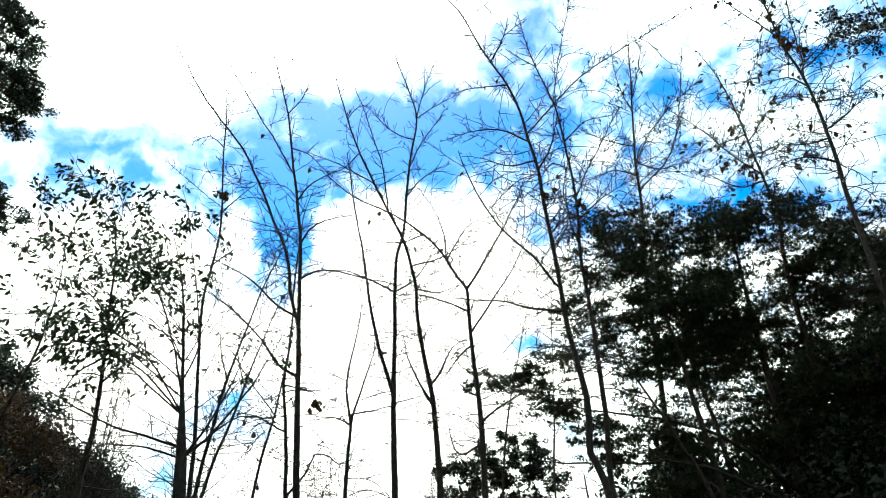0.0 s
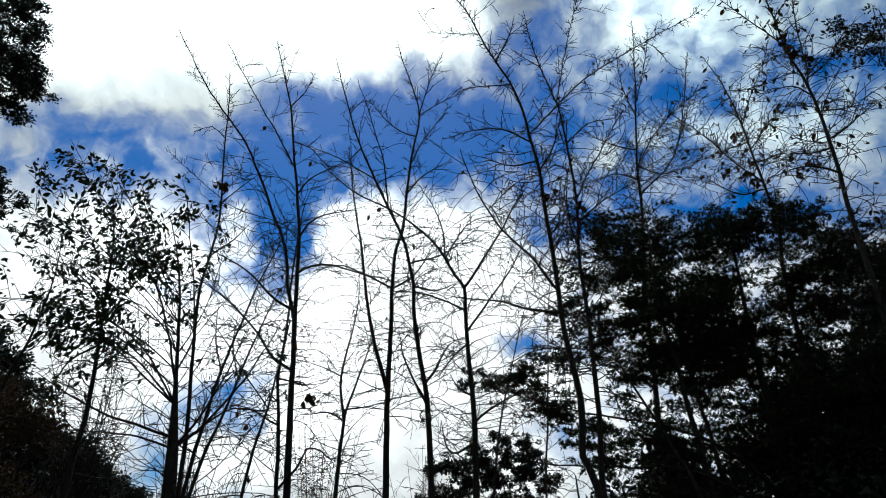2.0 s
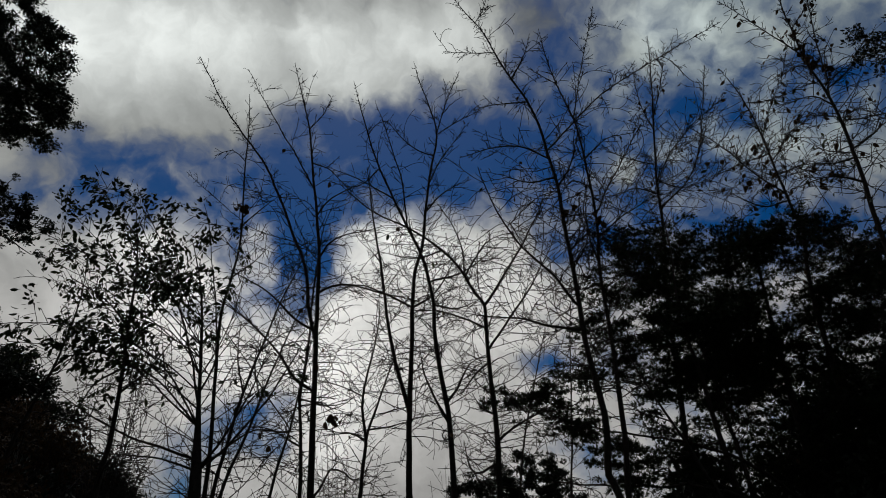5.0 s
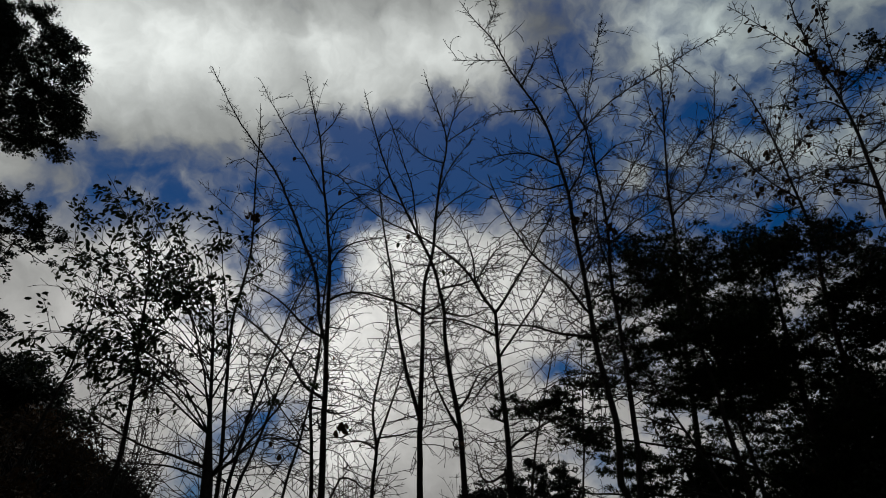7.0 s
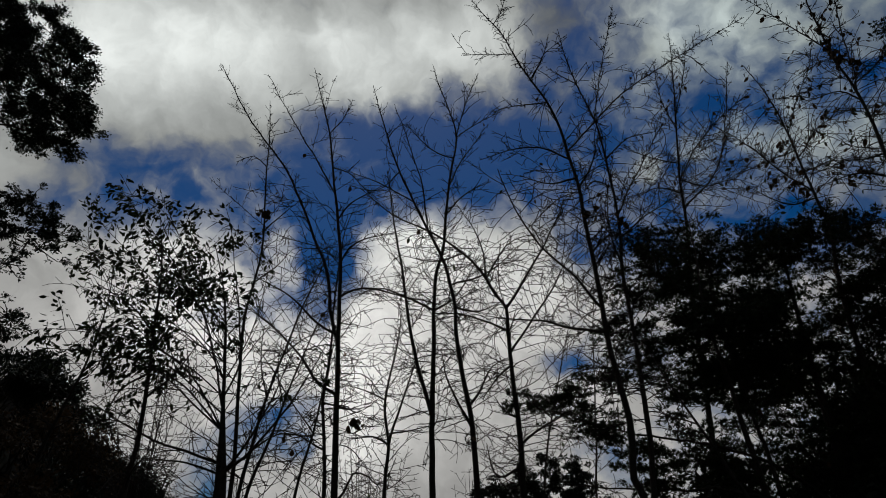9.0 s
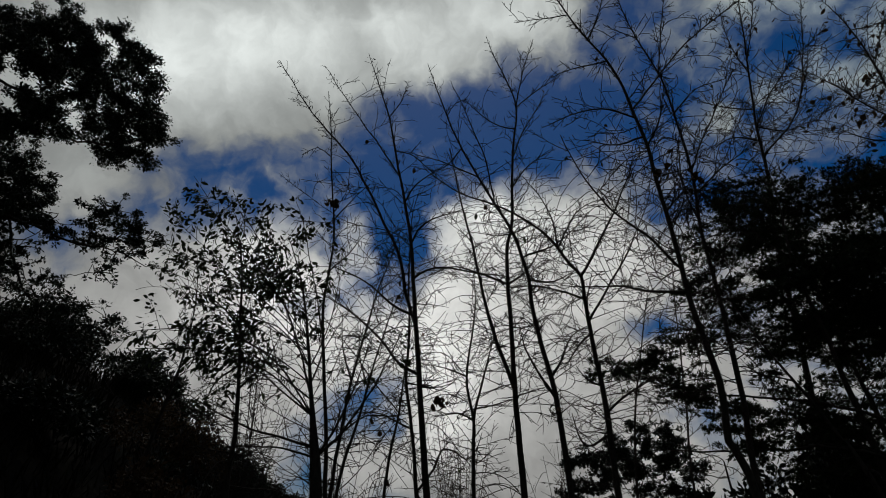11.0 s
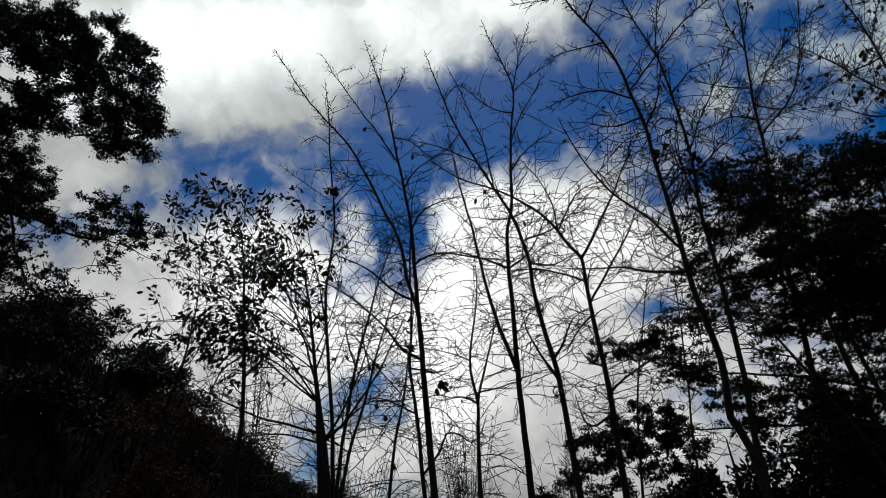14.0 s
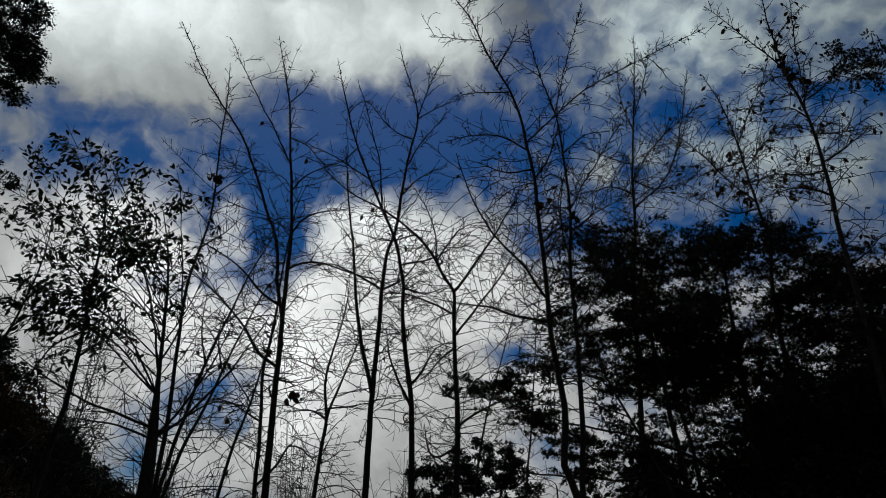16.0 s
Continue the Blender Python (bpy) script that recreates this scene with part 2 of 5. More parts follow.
BARK = material("grey_brown_bark", (0.034, 0.027, 0.021), (0.105, 0.085, 0.066), 28, 0.9, 0.6, (0.045, 0.048, 0.033), (1, 1, 0.3), gloss=0.2)
DARK_BARK = material("dark_furrowed_bark", (0.025, 0.02, 0.016), (0.09, 0.07, 0.055), 20, 0.92, 0.8, (0.05, 0.055, 0.035), (1, 1, 0.25), gloss=0.15)
TWIG = material("dark_twig_bark", (0.026, 0.02, 0.016), (0.07, 0.054, 0.043), 40, 0.85, 0.0, gloss=0.2)
LEAF = material("dull_green_leaf", (0.03, 0.045, 0.015), (0.07, 0.085, 0.03), 45, 0.55, 0.15, clear=0.06, each=0.35, gloss=0.25)
DRY_LEAF = material("withered_brown_leaf", (0.05, 0.028, 0.014), (0.13, 0.075, 0.03), 45, 0.7, 0.15, clear=0.12, each=0.4, gloss=0.25)
NEEDLE = material("dark_green_needles", (0.03, 0.042, 0.02), (0.062, 0.08, 0.036), 30, 0.75, 0.0, clear=0.08, each=0.25, gloss=0.12)
EVERLEAF = material("dark_evergreen_leaf", (0.012, 0.02, 0.009), (0.032, 0.042, 0.017), 40, 0.55, 0.1, clear=0.03, each=0.35, gloss=0.3)
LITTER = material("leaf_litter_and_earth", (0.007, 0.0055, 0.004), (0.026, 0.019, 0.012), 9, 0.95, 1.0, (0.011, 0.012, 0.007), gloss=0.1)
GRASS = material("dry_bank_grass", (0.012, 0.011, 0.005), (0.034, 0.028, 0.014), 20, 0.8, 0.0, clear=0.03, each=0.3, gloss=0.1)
OCHRE_LEAF = material("yellowing_leaf", (0.07, 0.05, 0.015), (0.2, 0.14, 0.04), 40, 0.65, 0.1, clear=0.1, each=0.35, gloss=0.25)

# ---- helpers for shapes ----
class Soup:
    """Gathers vertices and faces of one mesh."""

    def __init__(self):
        self.v, self.f, self.n = [], [], 0

    def add(self, verts, faces):
        self.v.append(np.asarray(verts, float))
        self.f.append(np.asarray(faces, int) + self.n)
        self.n += len(verts)

    def mesh(self, name, mat, smooth=True):
        me = bpy.data.meshes.new(name)
        if self.n:
            me.from_pydata(np.concatenate(self.v).tolist(), [], [f for block in self.f for f in block.tolist()])
        me.materials.append(mat)
        if smooth:
            me.shade_smooth()
        me.update()
        return me


def part(name, soup, mat, parent, label="", kind=""):
    ob = new(name, soup.mesh(name, mat))
    ob.parent = parent
    return tagged(ob, label, kind=kind)


def spline(points, step):
    """A smooth line through the points (Catmull-Rom), sampled about every step metres."""
    p = np.asarray(points, float)
    p = np.vstack([2 * p[0] - p[1], p, 2 * p[-1] - p[-2]])
    out = []
    for i in range(1, len(p) - 2):
        n = max(2, int(np.linalg.norm(p[i + 1] - p[i]) / step))
        t = np.linspace(0, 1, n, endpoint=False)[:, None]
        out.append(0.5 * (2 * p[i] + (p[i + 1] - p[i - 1]) * t + (2 * p[i - 1] - 5 * p[i] + 4 * p[i + 1] - p[i + 2]) * t ** 2
                          + (3 * p[i] - p[i - 1] - 3 * p[i + 1] + p[i + 2]) * t ** 3))
    return np.vstack(out + [p[-2][None]])


def tube(soup, pts, radii, sides):
    """A tapering round rod along the points."""
    pts = np.asarray(pts, float)
    n = len(pts)
    d = np.gradient(pts, axis=0)
    d /= np.linalg.norm(d, axis=1)[:, None] + 1e-9
    ref = np.where(np.abs(d[:, 2:]) > 0.9, np.array([[0.0, 1.0, 0.0]]), np.array([[0.0, 0.0, 1.0]])) if sides < 5 else np.tile([[0.0, 1.0, 0.02]], (n, 1))
    a = np.cross(d, ref)
    a /= np.linalg.norm(a, axis=1)[:, None] + 1e-9
    b = np.cross(d, a)
    ang = np.arange(sides) * 2 * np.pi / sides
    ring = a[:, None] * np.cos(ang)[None, :, None] + b[:, None] * np.sin(ang)[None, :, None]
    v = (pts[:, None] + ring * np.asarray(radii)[:, None, None]).reshape(-1, 3)
    i = np.arange(n - 1)[:, None] * sides
    k = np.arange(sides)[None]
    k2 = (k + 1) % sides
    f = np.stack([i + k, i + k2, i + sides + k2, i + sides + k], -1).reshape(-1, 4)
    soup.add(v, f)


def unit(v):
    return v / (np.linalg.norm(v) + 1e-9)


def side_way(rng, d, low, high, lift):
    """A direction that leaves d at an angle between low and high degrees, lifted towards the sky."""
    r = unit(np.cross(d, rng.normal(size=3)))
    a = radians(rng.uniform(low, high))
    return unit(d * math.cos(a) + r * math.sin(a) + np.array([0, 0, lift]))


def rod(soup, rng, p, d, length, r0, r1, bow, jag, step=0.085, wave=0.0):
    """A thin, bowed, slightly zigzag rod, wavering to and fro by wave; returns its points."""
    n = max(2, int(length / step))
    kinks = rng.normal(size=(n, 3)) * jag + bow * (length / n / 0.085)
    sway = rng.normal(size=(n, 3)) * wave
    bend = rng.normal(size=3) * wave
    pts = [p]
    for k, w in zip(kinks, sway):
        bend = bend * 0.75 + w
        d = d + k + bend
        d = d / math.sqrt(d[0] * d[0] + d[1] * d[1] + d[2] * d[2])
        pts.append(pts[-1] + d * (length / n))
    pts = np.array(pts)
    tube(soup, pts, np.linspace(r0, r1, n + 1), 3)
    return pts


def spur(soup, rng, p, d, length, r, tips, lift=0.12):
    """A short knobbly shoot with buds set to and fro along it."""
    pts = rod(soup, rng, p, d, length, r, r * 0.75, np.array([0, 0, rng.uniform(-0.05, 0.16)]), 0.13, 0.045)
    for k in range(1, len(pts)):
        if rng.random() < 0.6:
            w = side_way(rng, unit(pts[k] - pts[k - 1]), 40, 70, lift)
            bud = rng.uniform(0.018, 0.042) if rng.random() < 0.72 or length < 0.13 else rng.uniform(0.05, 0.11)
            tube(soup, np.array([pts[k], pts[k] + w * bud]), (r * 0.8, r * 0.6), 3)
    tips.append((pts[-1], unit(pts[-1] - pts[-2])))


def shoot(soup, rng, p, d, length, r, tips, fat):
    """A rising side shoot, set with spurs."""
    pts = rod(soup, rng, p, d, length, r, 0.0042 * fat, np.array([0, 0, rng.uniform(0.0, 0.07)]) + rng.normal(size=3) * 0.03, 0.055)
    s = rng.uniform(0.08, 0.2)
    while s < length * 0.97:
        k = min(int(s / length * (len(pts) - 1)), len(pts) - 2)
        spur(soup, rng, pts[k], side_way(rng, unit(pts[k + 1] - pts[k]), 38, 68, 0.1), rng.uniform(0.05, 0.2) * (1.1 - 0.6 * s / length), 0.0045 * fat, tips)
        s += rng.uniform(0.06, 0.15)
    tips.append((pts[-1], unit(pts[-1] - pts[-2])))


def whisker(soup, rng, p, d, length, r, tips, fat):
    """A long fine twig that arches outwards, wavers and hangs a little, with curling side twigs."""
    d = unit(d * np.array([1, 1, 0.3]) + np.array([0, 0, rng.uniform(-0.1, 0.5)]))
    bow = np.array([0, 0, -rng.uniform(-0.02, 0.08)]) + rng.normal(size=3) * np.array([0.03, 0.03, 0.01])
    pts = rod(soup, rng, p, d, length, r, 0.004 * fat, bow, 0.04, wave=0.055)
    s, n = rng.uniform(0.1, 0.3), len(pts) - 1
    while s < length * 0.98:
        k = min(int(s / length * n), n - 1)
        way = side_way(rng, unit(pts[k + 1] - pts[k]), 35, 80, 0.0) * np.array([1, 1, 0.75])
        long = (0.07 + 0.5 * rng.random() ** 1.5) * (1.15 - 0.6 * s / length)
        side = rod(soup, rng, pts[k], unit(way), long, 0.005 * fat, 0.0036 * fat, np.array([0, 0, rng.uniform(-0.08, 0.06)]), 0.05, 0.05, 0.09)
        tips.append((side[-1], unit(side[-1] - side[-2])))
        if long > 0.22:
            for j in range(2, len(side) - 1, 3):
                w = side_way(rng, unit(side[j + 1] - side[j]), 35, 75, 0.0)
                rod(soup, rng, side[j], w, rng.uniform(0.04, 0.2), 0.0038 * fat, 0.003 * fat, np.zeros(3), 0.06, 0.045, 0.09)
        s += rng.uniform(0.09, 0.27)
    tips.append((pts[-1], unit(pts[-1] - pts[-2])))


def clothe(soup, rng, pts, radii, tips, start, gap, long, fat=1.0, turn=7.9):
    """What a limb bears: spurs all along its thinner part, arching whiskers below the height turn, rising shoots above it."""
    seg = np.linalg.norm(np.diff(pts, axis=0), axis=1)
    along = np.concatenate([[0], np.cumsum(seg)])
    whole = along[-1]

    def spot(s):
        k = max(min(np.searchsorted(along, s) - 1, len(seg) - 1), 0)
        return k, pts[k] + (pts[k + 1] - pts[k]) * ((s - along[k]) / seg[k]), unit(pts[k + 1] - pts[k])

    s = whole * start
    while s < whole * 0.99:
        k, q, d = spot(s)
        if rng.random() < (1.0 if radii[k] < 0.022 else 0.25) * (0.4 if q[2] < turn - 0.6 else 1.0):
            near = min(1.0, (whole - s) * 1.6 + 0.35)
            spur(soup, rng, q, side_way(rng, d, 38, 72, 0.05), (0.04 + 0.25 * rng.random() ** 1.8) * near, 0.0045 * fat, tips)
        s += gap * rng.uniform(0.3, 0.95)
    s = whole * start + gap
    while s < whole * 0.93:
        k, q, d = spot(s)
        rest = 1 - s / whole
        if rng.random() < 0.08 + 0.92 * float(smooth_step(turn + 0.9, turn - 0.8, q[2])):
            whisker(soup, rng, q, side_way(rng, d, 45, 85, 0.0), long * (0.3 + 1.15 * rng.random() ** 1.3) * (0.45 + 0.55 * rest), min(max(radii[k] * 0.35, 0.0052 * fat), 0.0085 * fat), tips, fat)
        elif rng.random() < 0.42:
            shoot(soup, rng, q, side_way(rng, d, 30, 58, 0.1), long * rng.uniform(0.15, 0.62) * (0.35 + 0.65 * rest), min(max(radii[k] * 0.5, 0.0055 * fat), 0.010 * fat), tips, fat)
        s += gap * 1.15 * rng.uniform(0.5, 1.6)
    tips.append((pts[-1], unit(pts[-1] - pts[-2])))


def leaf_twigs(soup, rng, pts, radii, tips, start, gap, long, fat=1.0, turn=0.0):
    """Spreading twigs of a leafy crown; the tips are the places where leaves hang in rows."""
    seg = np.linalg.norm(np.diff(pts, axis=0), axis=1)
    along = np.concatenate([[0], np.cumsum(seg)])
    s = along[-1] * start
    while s < along[-1]:
        k = max(min(np.searchsorted(along, s) - 1, len(seg) - 1), 0)
        rest = 1 - s / along[-1]
        d = side_way(rng, unit(pts[k + 1] - pts[k]), 30, 70, 0.1)
        length = long * rng.uniform(0.25, 0.85) * (0.5 + 0.5 * rest)
        line = rod(soup, rng, pts[k], d, length, min(max(radii[k] * 0.5, 0.006), 0.009), 0.004, np.array([0, 0, rng.uniform(-0.04, 0.06)]), 0.07)
        for j in range(max(1, len(line) // 3), len(line)):
            tips.append((line[j], unit(line[j] - line[j - 1])))
            if rng.random() < 0.35:
                side = rod(soup, rng, line[j], side_way(rng, unit(line[j] - line[j - 1]), 35, 65, 0.0), rng.uniform(0.1, 0.3), 0.0045, 0.0035, np.array([0, 0, -0.04]), 0.08)
                tips += [(q, unit(side[-1] - side[-2])) for q in side[1:]]
        s += gap * rng.uniform(0.5, 1.5)
    tips.append((pts[-1], unit(pts[-1] - pts[-2])))


def leaf_shape(wide):
    """A pointed leaf one unit long from its stalk: two halves folded on the midrib, curling down to the tip."""
    line = [(0.0, 0.0), (0.17, 0.62), (0.45, 1.0), (0.76, 0.8), (1.0, 0.0)]
    v, f = [], []
    for s, w in line:
        z = -0.18 * s * s
        v += [(-w * wide, s, z + 0.1 * w), (0, s, z), (w * wide, s, z + 0.1 * w)]
    for i in range(4):
        for j in range(2):
            a = i * 3 + j
            f.append((a, a + 1, a + 4, a + 3))
    v += [(-0.012, -0.25, 0.03), (0.012, -0.25, 0.03), (0.012, 0.02, 0), (-0.012, 0.02, 0)]
    f.append((15, 16, 17, 18))
    return np.array(v), np.array(f)


def small_leaf_shape():
    """A small pointed leaf, folded a little on its midrib."""
    return np.array([(0, 0, 0), (0.27, 0.46, 0.08), (0, 1, -0.08), (-0.27, 0.46, 0.08)]), np.array([(0, 1, 2), (0, 2, 3)])


def tuft_shape(rng, blades):
    """A brush of needles one unit long round a shoot."""
    v, f = [], []
    for i in range(blades):
        a, e = i * 2.4, rng.uniform(0.25, 1.0)
        d = np.array([math.cos(a) * e, 1.0, math.sin(a) * e])
        d = unit(d) * rng.uniform(0.75, 1.0)
        w = unit(np.cross(d, (0.3, 0.2, 1))) * 0.115
        k = len(v)
        v += [-w, w, d]
        f += [(k, k + 1, k + 2)]
    return np.array(v), np.array(f)


def scatter(soup, shape, places, ways, sizes, rng):
    """Copies of a shape, each at a place, pointing its own way, rolled by chance."""
    v, f = shape
    n = len(places)
    if not n:
        return
    y = ways / (np.linalg.norm(ways, axis=1)[:, None] + 1e-9)
    x = np.cross(y, rng.normal(size=(n, 3)))
    x /= np.linalg.norm(x, axis=1)[:, None] + 1e-9
    z = np.cross(x, y)
    m = np.stack([x, y, z], 1)
    out = np.einsum("kj,njc->nkc", v, m) * np.asarray(sizes)[:, None, None] + places[:, None]
    faces = f[None] + (np.arange(n) * len(v))[:, None, None]
    soup.add(out.reshape(-1, 3), faces.reshape(-1, f.shape[1]))


def smooth_step(a, b, v):
    t = np.clip((v - a) / (b - a), 0, 1)
    return t * t * (3 - 2 * t)


def ground_height(x, y):
    """A dell: a steep bank on one side, a gentle rise on the other; an unseen slope is added behind to block sky light.
    """
    crest = 6.05 - 2.4 * smooth_step(13, 30, y) - 2.0 * smooth_step(30, 70, y)
    behind = 11.0 * smooth_step(4, 17, -y)
    return np.maximum(crest * smooth_step(2.4, 10.4, -x) + 3.6 * smooth_step(3.5, 13, x) * smooth_step(-2, 10, y), behind)


# ---- ground: one sheet out to the horizon, finer near the path ----
def build_ground():
    s = Soup()
    radii = np.concatenate([np.linspace(0, 40, 81), np.geomspace(42, 4500, 40)])
    turns = 144
    a = np.arange(turns) * 2 * np.pi / turns
    x, y = radii[:, None] * np.cos(a), radii[:, None] * np.sin(a)
    z = ground_height(x, y)
    rough = np.array([[noise.fractal((px * 0.9, py * 0.9, 0.0), 0.9, 2.1, 4) for px, py in zip(rx, ry)] for rx, ry in zip(x, y)])
    z = z + rough * 0.16 * (0.25 + np.clip(z, 0, 2)) * (radii[:, None] < 60)
    v = np.stack([x, y, z], -1).reshape(-1, 3)
    i = np.arange(len(radii) - 1)[:, None] * turns
    k = np.arange(turns)[None]
    k2 = (k + 1) % turns
    s.add(v, np.stack([i + k, i + turns + k, i + turns + k2, i + k2], -1).reshape(-1, 4))
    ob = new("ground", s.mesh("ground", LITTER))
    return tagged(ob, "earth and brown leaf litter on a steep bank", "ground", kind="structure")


build_ground()


# ---- trees ----
LEAF_SHAPE, SMALL_LEAF = leaf_shape(0.23), small_leaf_shape()


def leaf_mesh(name, mat, wide):
    s = Soup()
    s.add(*leaf_shape(wide))
    return s.mesh(name, mat)


LEAF_MESHES = [leaf_mesh("leaf", DRY_LEAF, 0.26), leaf_mesh("leaf", LEAF, 0.23), leaf_mesh("leaf", DRY_LEAF, 0.33)]


def hang_leaf(me, parent, p, d, size, rng):
    """One leaf, an object of its own, hung from a tip."""
    ob = new("leaf", me)
    ob.parent = parent
    y = Vector(d).normalized()
    x = y.cross(Vector(rng.normal(size=3))).normalized()
    m = Matrix((x, y, x.cross(y))).transposed().to_4x4()
    ob.matrix_basis = Matrix.Translation(Vector(p)) @ m @ Matrix.Scale(size, 4)


def grow(name, label, foot, girth, trunk, limbs, rng, stems, gap, long, group, bark, fat=1.0, slim=1.0, dress=clothe, turn=7.9, fork=1.0):
    """Root, trunk and limbs of a tree; returns the root and all twig tips."""
    root = new(name)
    root.location = (*foot, float(ground_height(*foot)) - 0.05)
    tagged(root, label, "tree", group)
    line = spline([(x, 0.0, z) for x, z in trunk], 0.16)
    waver = np.array([(0, noise.noise((p[2] * 0.5, foot[0], 3.1)) * 0.12, 0) for p in line]) * np.clip(line[:, 2:] / 3, 0, 1)
    kink = np.array([noise.noise_vector((p[2] * 2.2, foot[0] * 3, foot[1])) for p in line]) * np.array([[0.012, 0.012, 0]])
    line = line + waver + kink
    along = np.concatenate([[0], np.cumsum(np.linalg.norm(np.diff(line, axis=0), axis=1))])
    share = along / along[-1]
    radii = 1.38 * girth * (1 - 0.96 * share ** 0.8) + girth * 0.5 * np.exp(-along / 0.25) + 0.004
    radii = radii * (1 - 0.5 * smooth_step(fork - 0.1, fork + 0.08, share))
    s = Soup()
    tube(s, line, radii, 9)
    part("trunk", s, bark, root)
    tips = []
    s = Soup()
    dress(s, rng, line, radii, tips, 0.33, gap * 0.8, long * 1.1, fat, turn)
    part("spray", s, TWIG, root, "spray of fine dark twigs", kind="stuff")
    for i, (at, *through_points) in enumerate(limbs):
        k = int(np.searchsorted(share, at).clip(1, len(line) - 1))
        start = line[k]
        pts = spline([start] + [start + np.array(p) for p in through_points], 0.12)
        pts[1:] += np.array([noise.noise_vector((p[0] * 2.5, p[1] * 2.5, p[2] * 2.5)) for p in pts[1:]]) * 0.022
        length = np.linalg.norm(np.diff(pts, axis=0), axis=1).sum()
        r0 = min(radii[k] * (0.8 if i in stems else 0.55), 0.008 + 0.0125 * length) * slim
        rr = r0 * (1 - np.linspace(0, 1, len(pts)) * 0.88) + 0.0035
        s = Soup()
        tube(s, pts, rr, 7 if r0 > 0.015 else 5)
        limb = part("branch", s, bark, root)
        s = Soup()
        dress(s, rng, pts, rr, tips, 0.08 if slim == 1.0 else 0.2, gap, long * min(1.0, 0.5 + length * 0.22), fat, turn)
        part("spray", s, TWIG, limb, "spray of fine dark twigs", kind="stuff")
    return root, tips


def slender_tree(label, foot, girth, trunk, limbs, seed, leaves, stems=(), gap=0.11, reach=1.35, bunches=(), blade=0.088, fat=1.1, turn=7.9):
    rng = np.random.default_rng(seed)
    root, tips = grow("bare_tree", label, foot, girth, trunk, limbs, rng, stems, gap, reach, "bare trees in the dell", BARK, fat, turn=turn)
    for i in rng.choice(len(tips), min(leaves, len(tips)), replace=False):
        p, d = tips[i]
        hang_leaf(LEAF_MESHES[int(rng.integers(3))], root, p, unit(d * 0.5 + rng.normal(size=3) * 0.3 + np.array([0, 0, -0.9])), blade * rng.uniform(0.7, 1.35), rng)
    for at in bunches:
        for _ in range(11):
            hang_leaf(LEAF_MESHES[2], root, np.array(at) + rng.normal(size=3) * 0.05, unit(rng.normal(size=3) * 0.5 + np.array([0, 0, -0.8])), rng.uniform(0.09, 0.15), rng)
    return root


def leafy_tree(label, foot, girth, trunk, limbs, seed):
    rng = np.random.default_rng(seed)
    root, tips = grow("leafy_tree", label, foot, girth, trunk, limbs, rng, (0, 5), 0.15, 1.0, "", BARK, slim=0.52, dress=leaf_twigs, fork=0.56)
    # rows and whorls of drooping leaves hang from the twigs of the outer crown
    high = [t for t in tips if t[0][2] > 3.9 and (t[0][0] < -1.3 or (t[0][2] > 5.4 and t[0][0] < 0.0) or rng.random() < 0.18)]
    rng.shuffle(high)
    s = Soup()
    count = 0
    for p, d in high[:560]:
        for _ in range(int(rng.integers(3, 9))):
            q = p + rng.normal(size=3) * np.array([0.06, 0.06, 0.04])
            w = unit(d * 0.7 + rng.normal(size=3) * 0.45 + np.array([0, 0, -0.55]))
            size = rng.uniform(0.065, 0.115)
            count += 1
            if count <= 300:
                hang_leaf(LEAF_MESHES[1], root, q, w, size, rng)
            else:
                scatter(s, LEAF_SHAPE, q[None], w[None], [size], rng)
    part("foliage", s, LEAF, root, "hanging dull green leaves", kind="stuff")
    return root


# ---- bare and nearly bare trees, each with its trunk's bends and its main limbs ----
slender_tree("slender bare tree with twin dark stems and fine twigs", (-1.65, 10.00), 0.052,
    trunk=((0.00, 0.00), (-0.05, 1.61), (-0.10, 3.23), (-0.16, 4.22), (-0.21, 5.20), (-0.27, 6.08), (-0.31, 6.93), (-0.38, 7.62), (-0.49, 8.34), (-0.61, 9.11), (-0.74, 9.93), (-0.93, 10.66), (-1.20, 11.66)),
    limbs=(
        (0.467, (-0.21, 0.21, 0.69), (-0.38, 0.39, 1.54), (-0.82, 0.57, 2.59), (-1.46, 0.74, 4.03), (-2.43, 0.90, 5.47), (-3.47, 1.06, 7.38)),
        (0.719, (-0.51, 0.19, 0.98), (-1.16, 0.36, 2.21), (-1.83, 0.52, 3.50)),
        (0.847, (0.22, 0.00, 0.36), (0.39, 0.01, 0.88)),
        (0.388, (-0.31, -0.07, 0.20), (-0.60, -0.13, 0.59), (-1.10, -0.19, 1.09), (-1.64, -0.25, 1.46)),
        (0.484, (-0.34, -0.16, 0.18), (-0.87, -0.30, 0.62), (-1.43, -0.44, 0.91)),
        (0.535, (0.23, -0.03, 0.12), (0.57, -0.06, 0.14), (1.05, -0.09, -0.02), (1.94, -0.11, -0.26)),
        (0.600, (0.24, -0.03, 0.38), (1.03, -0.05, 0.60)),
        (0.668, (0.25, -0.13, 0.28), (0.81, -0.24, 0.57)),
        (0.777, (0.33, -0.12, -0.22), (0.80, -0.23, -0.80)),
        (0.382, (0.18, 0.04, -0.01), (0.29, 0.08, -0.10)),
    ), seed=1, leaves=8, stems=(0,), bunches=((0.15, -0.10, 4.32),))

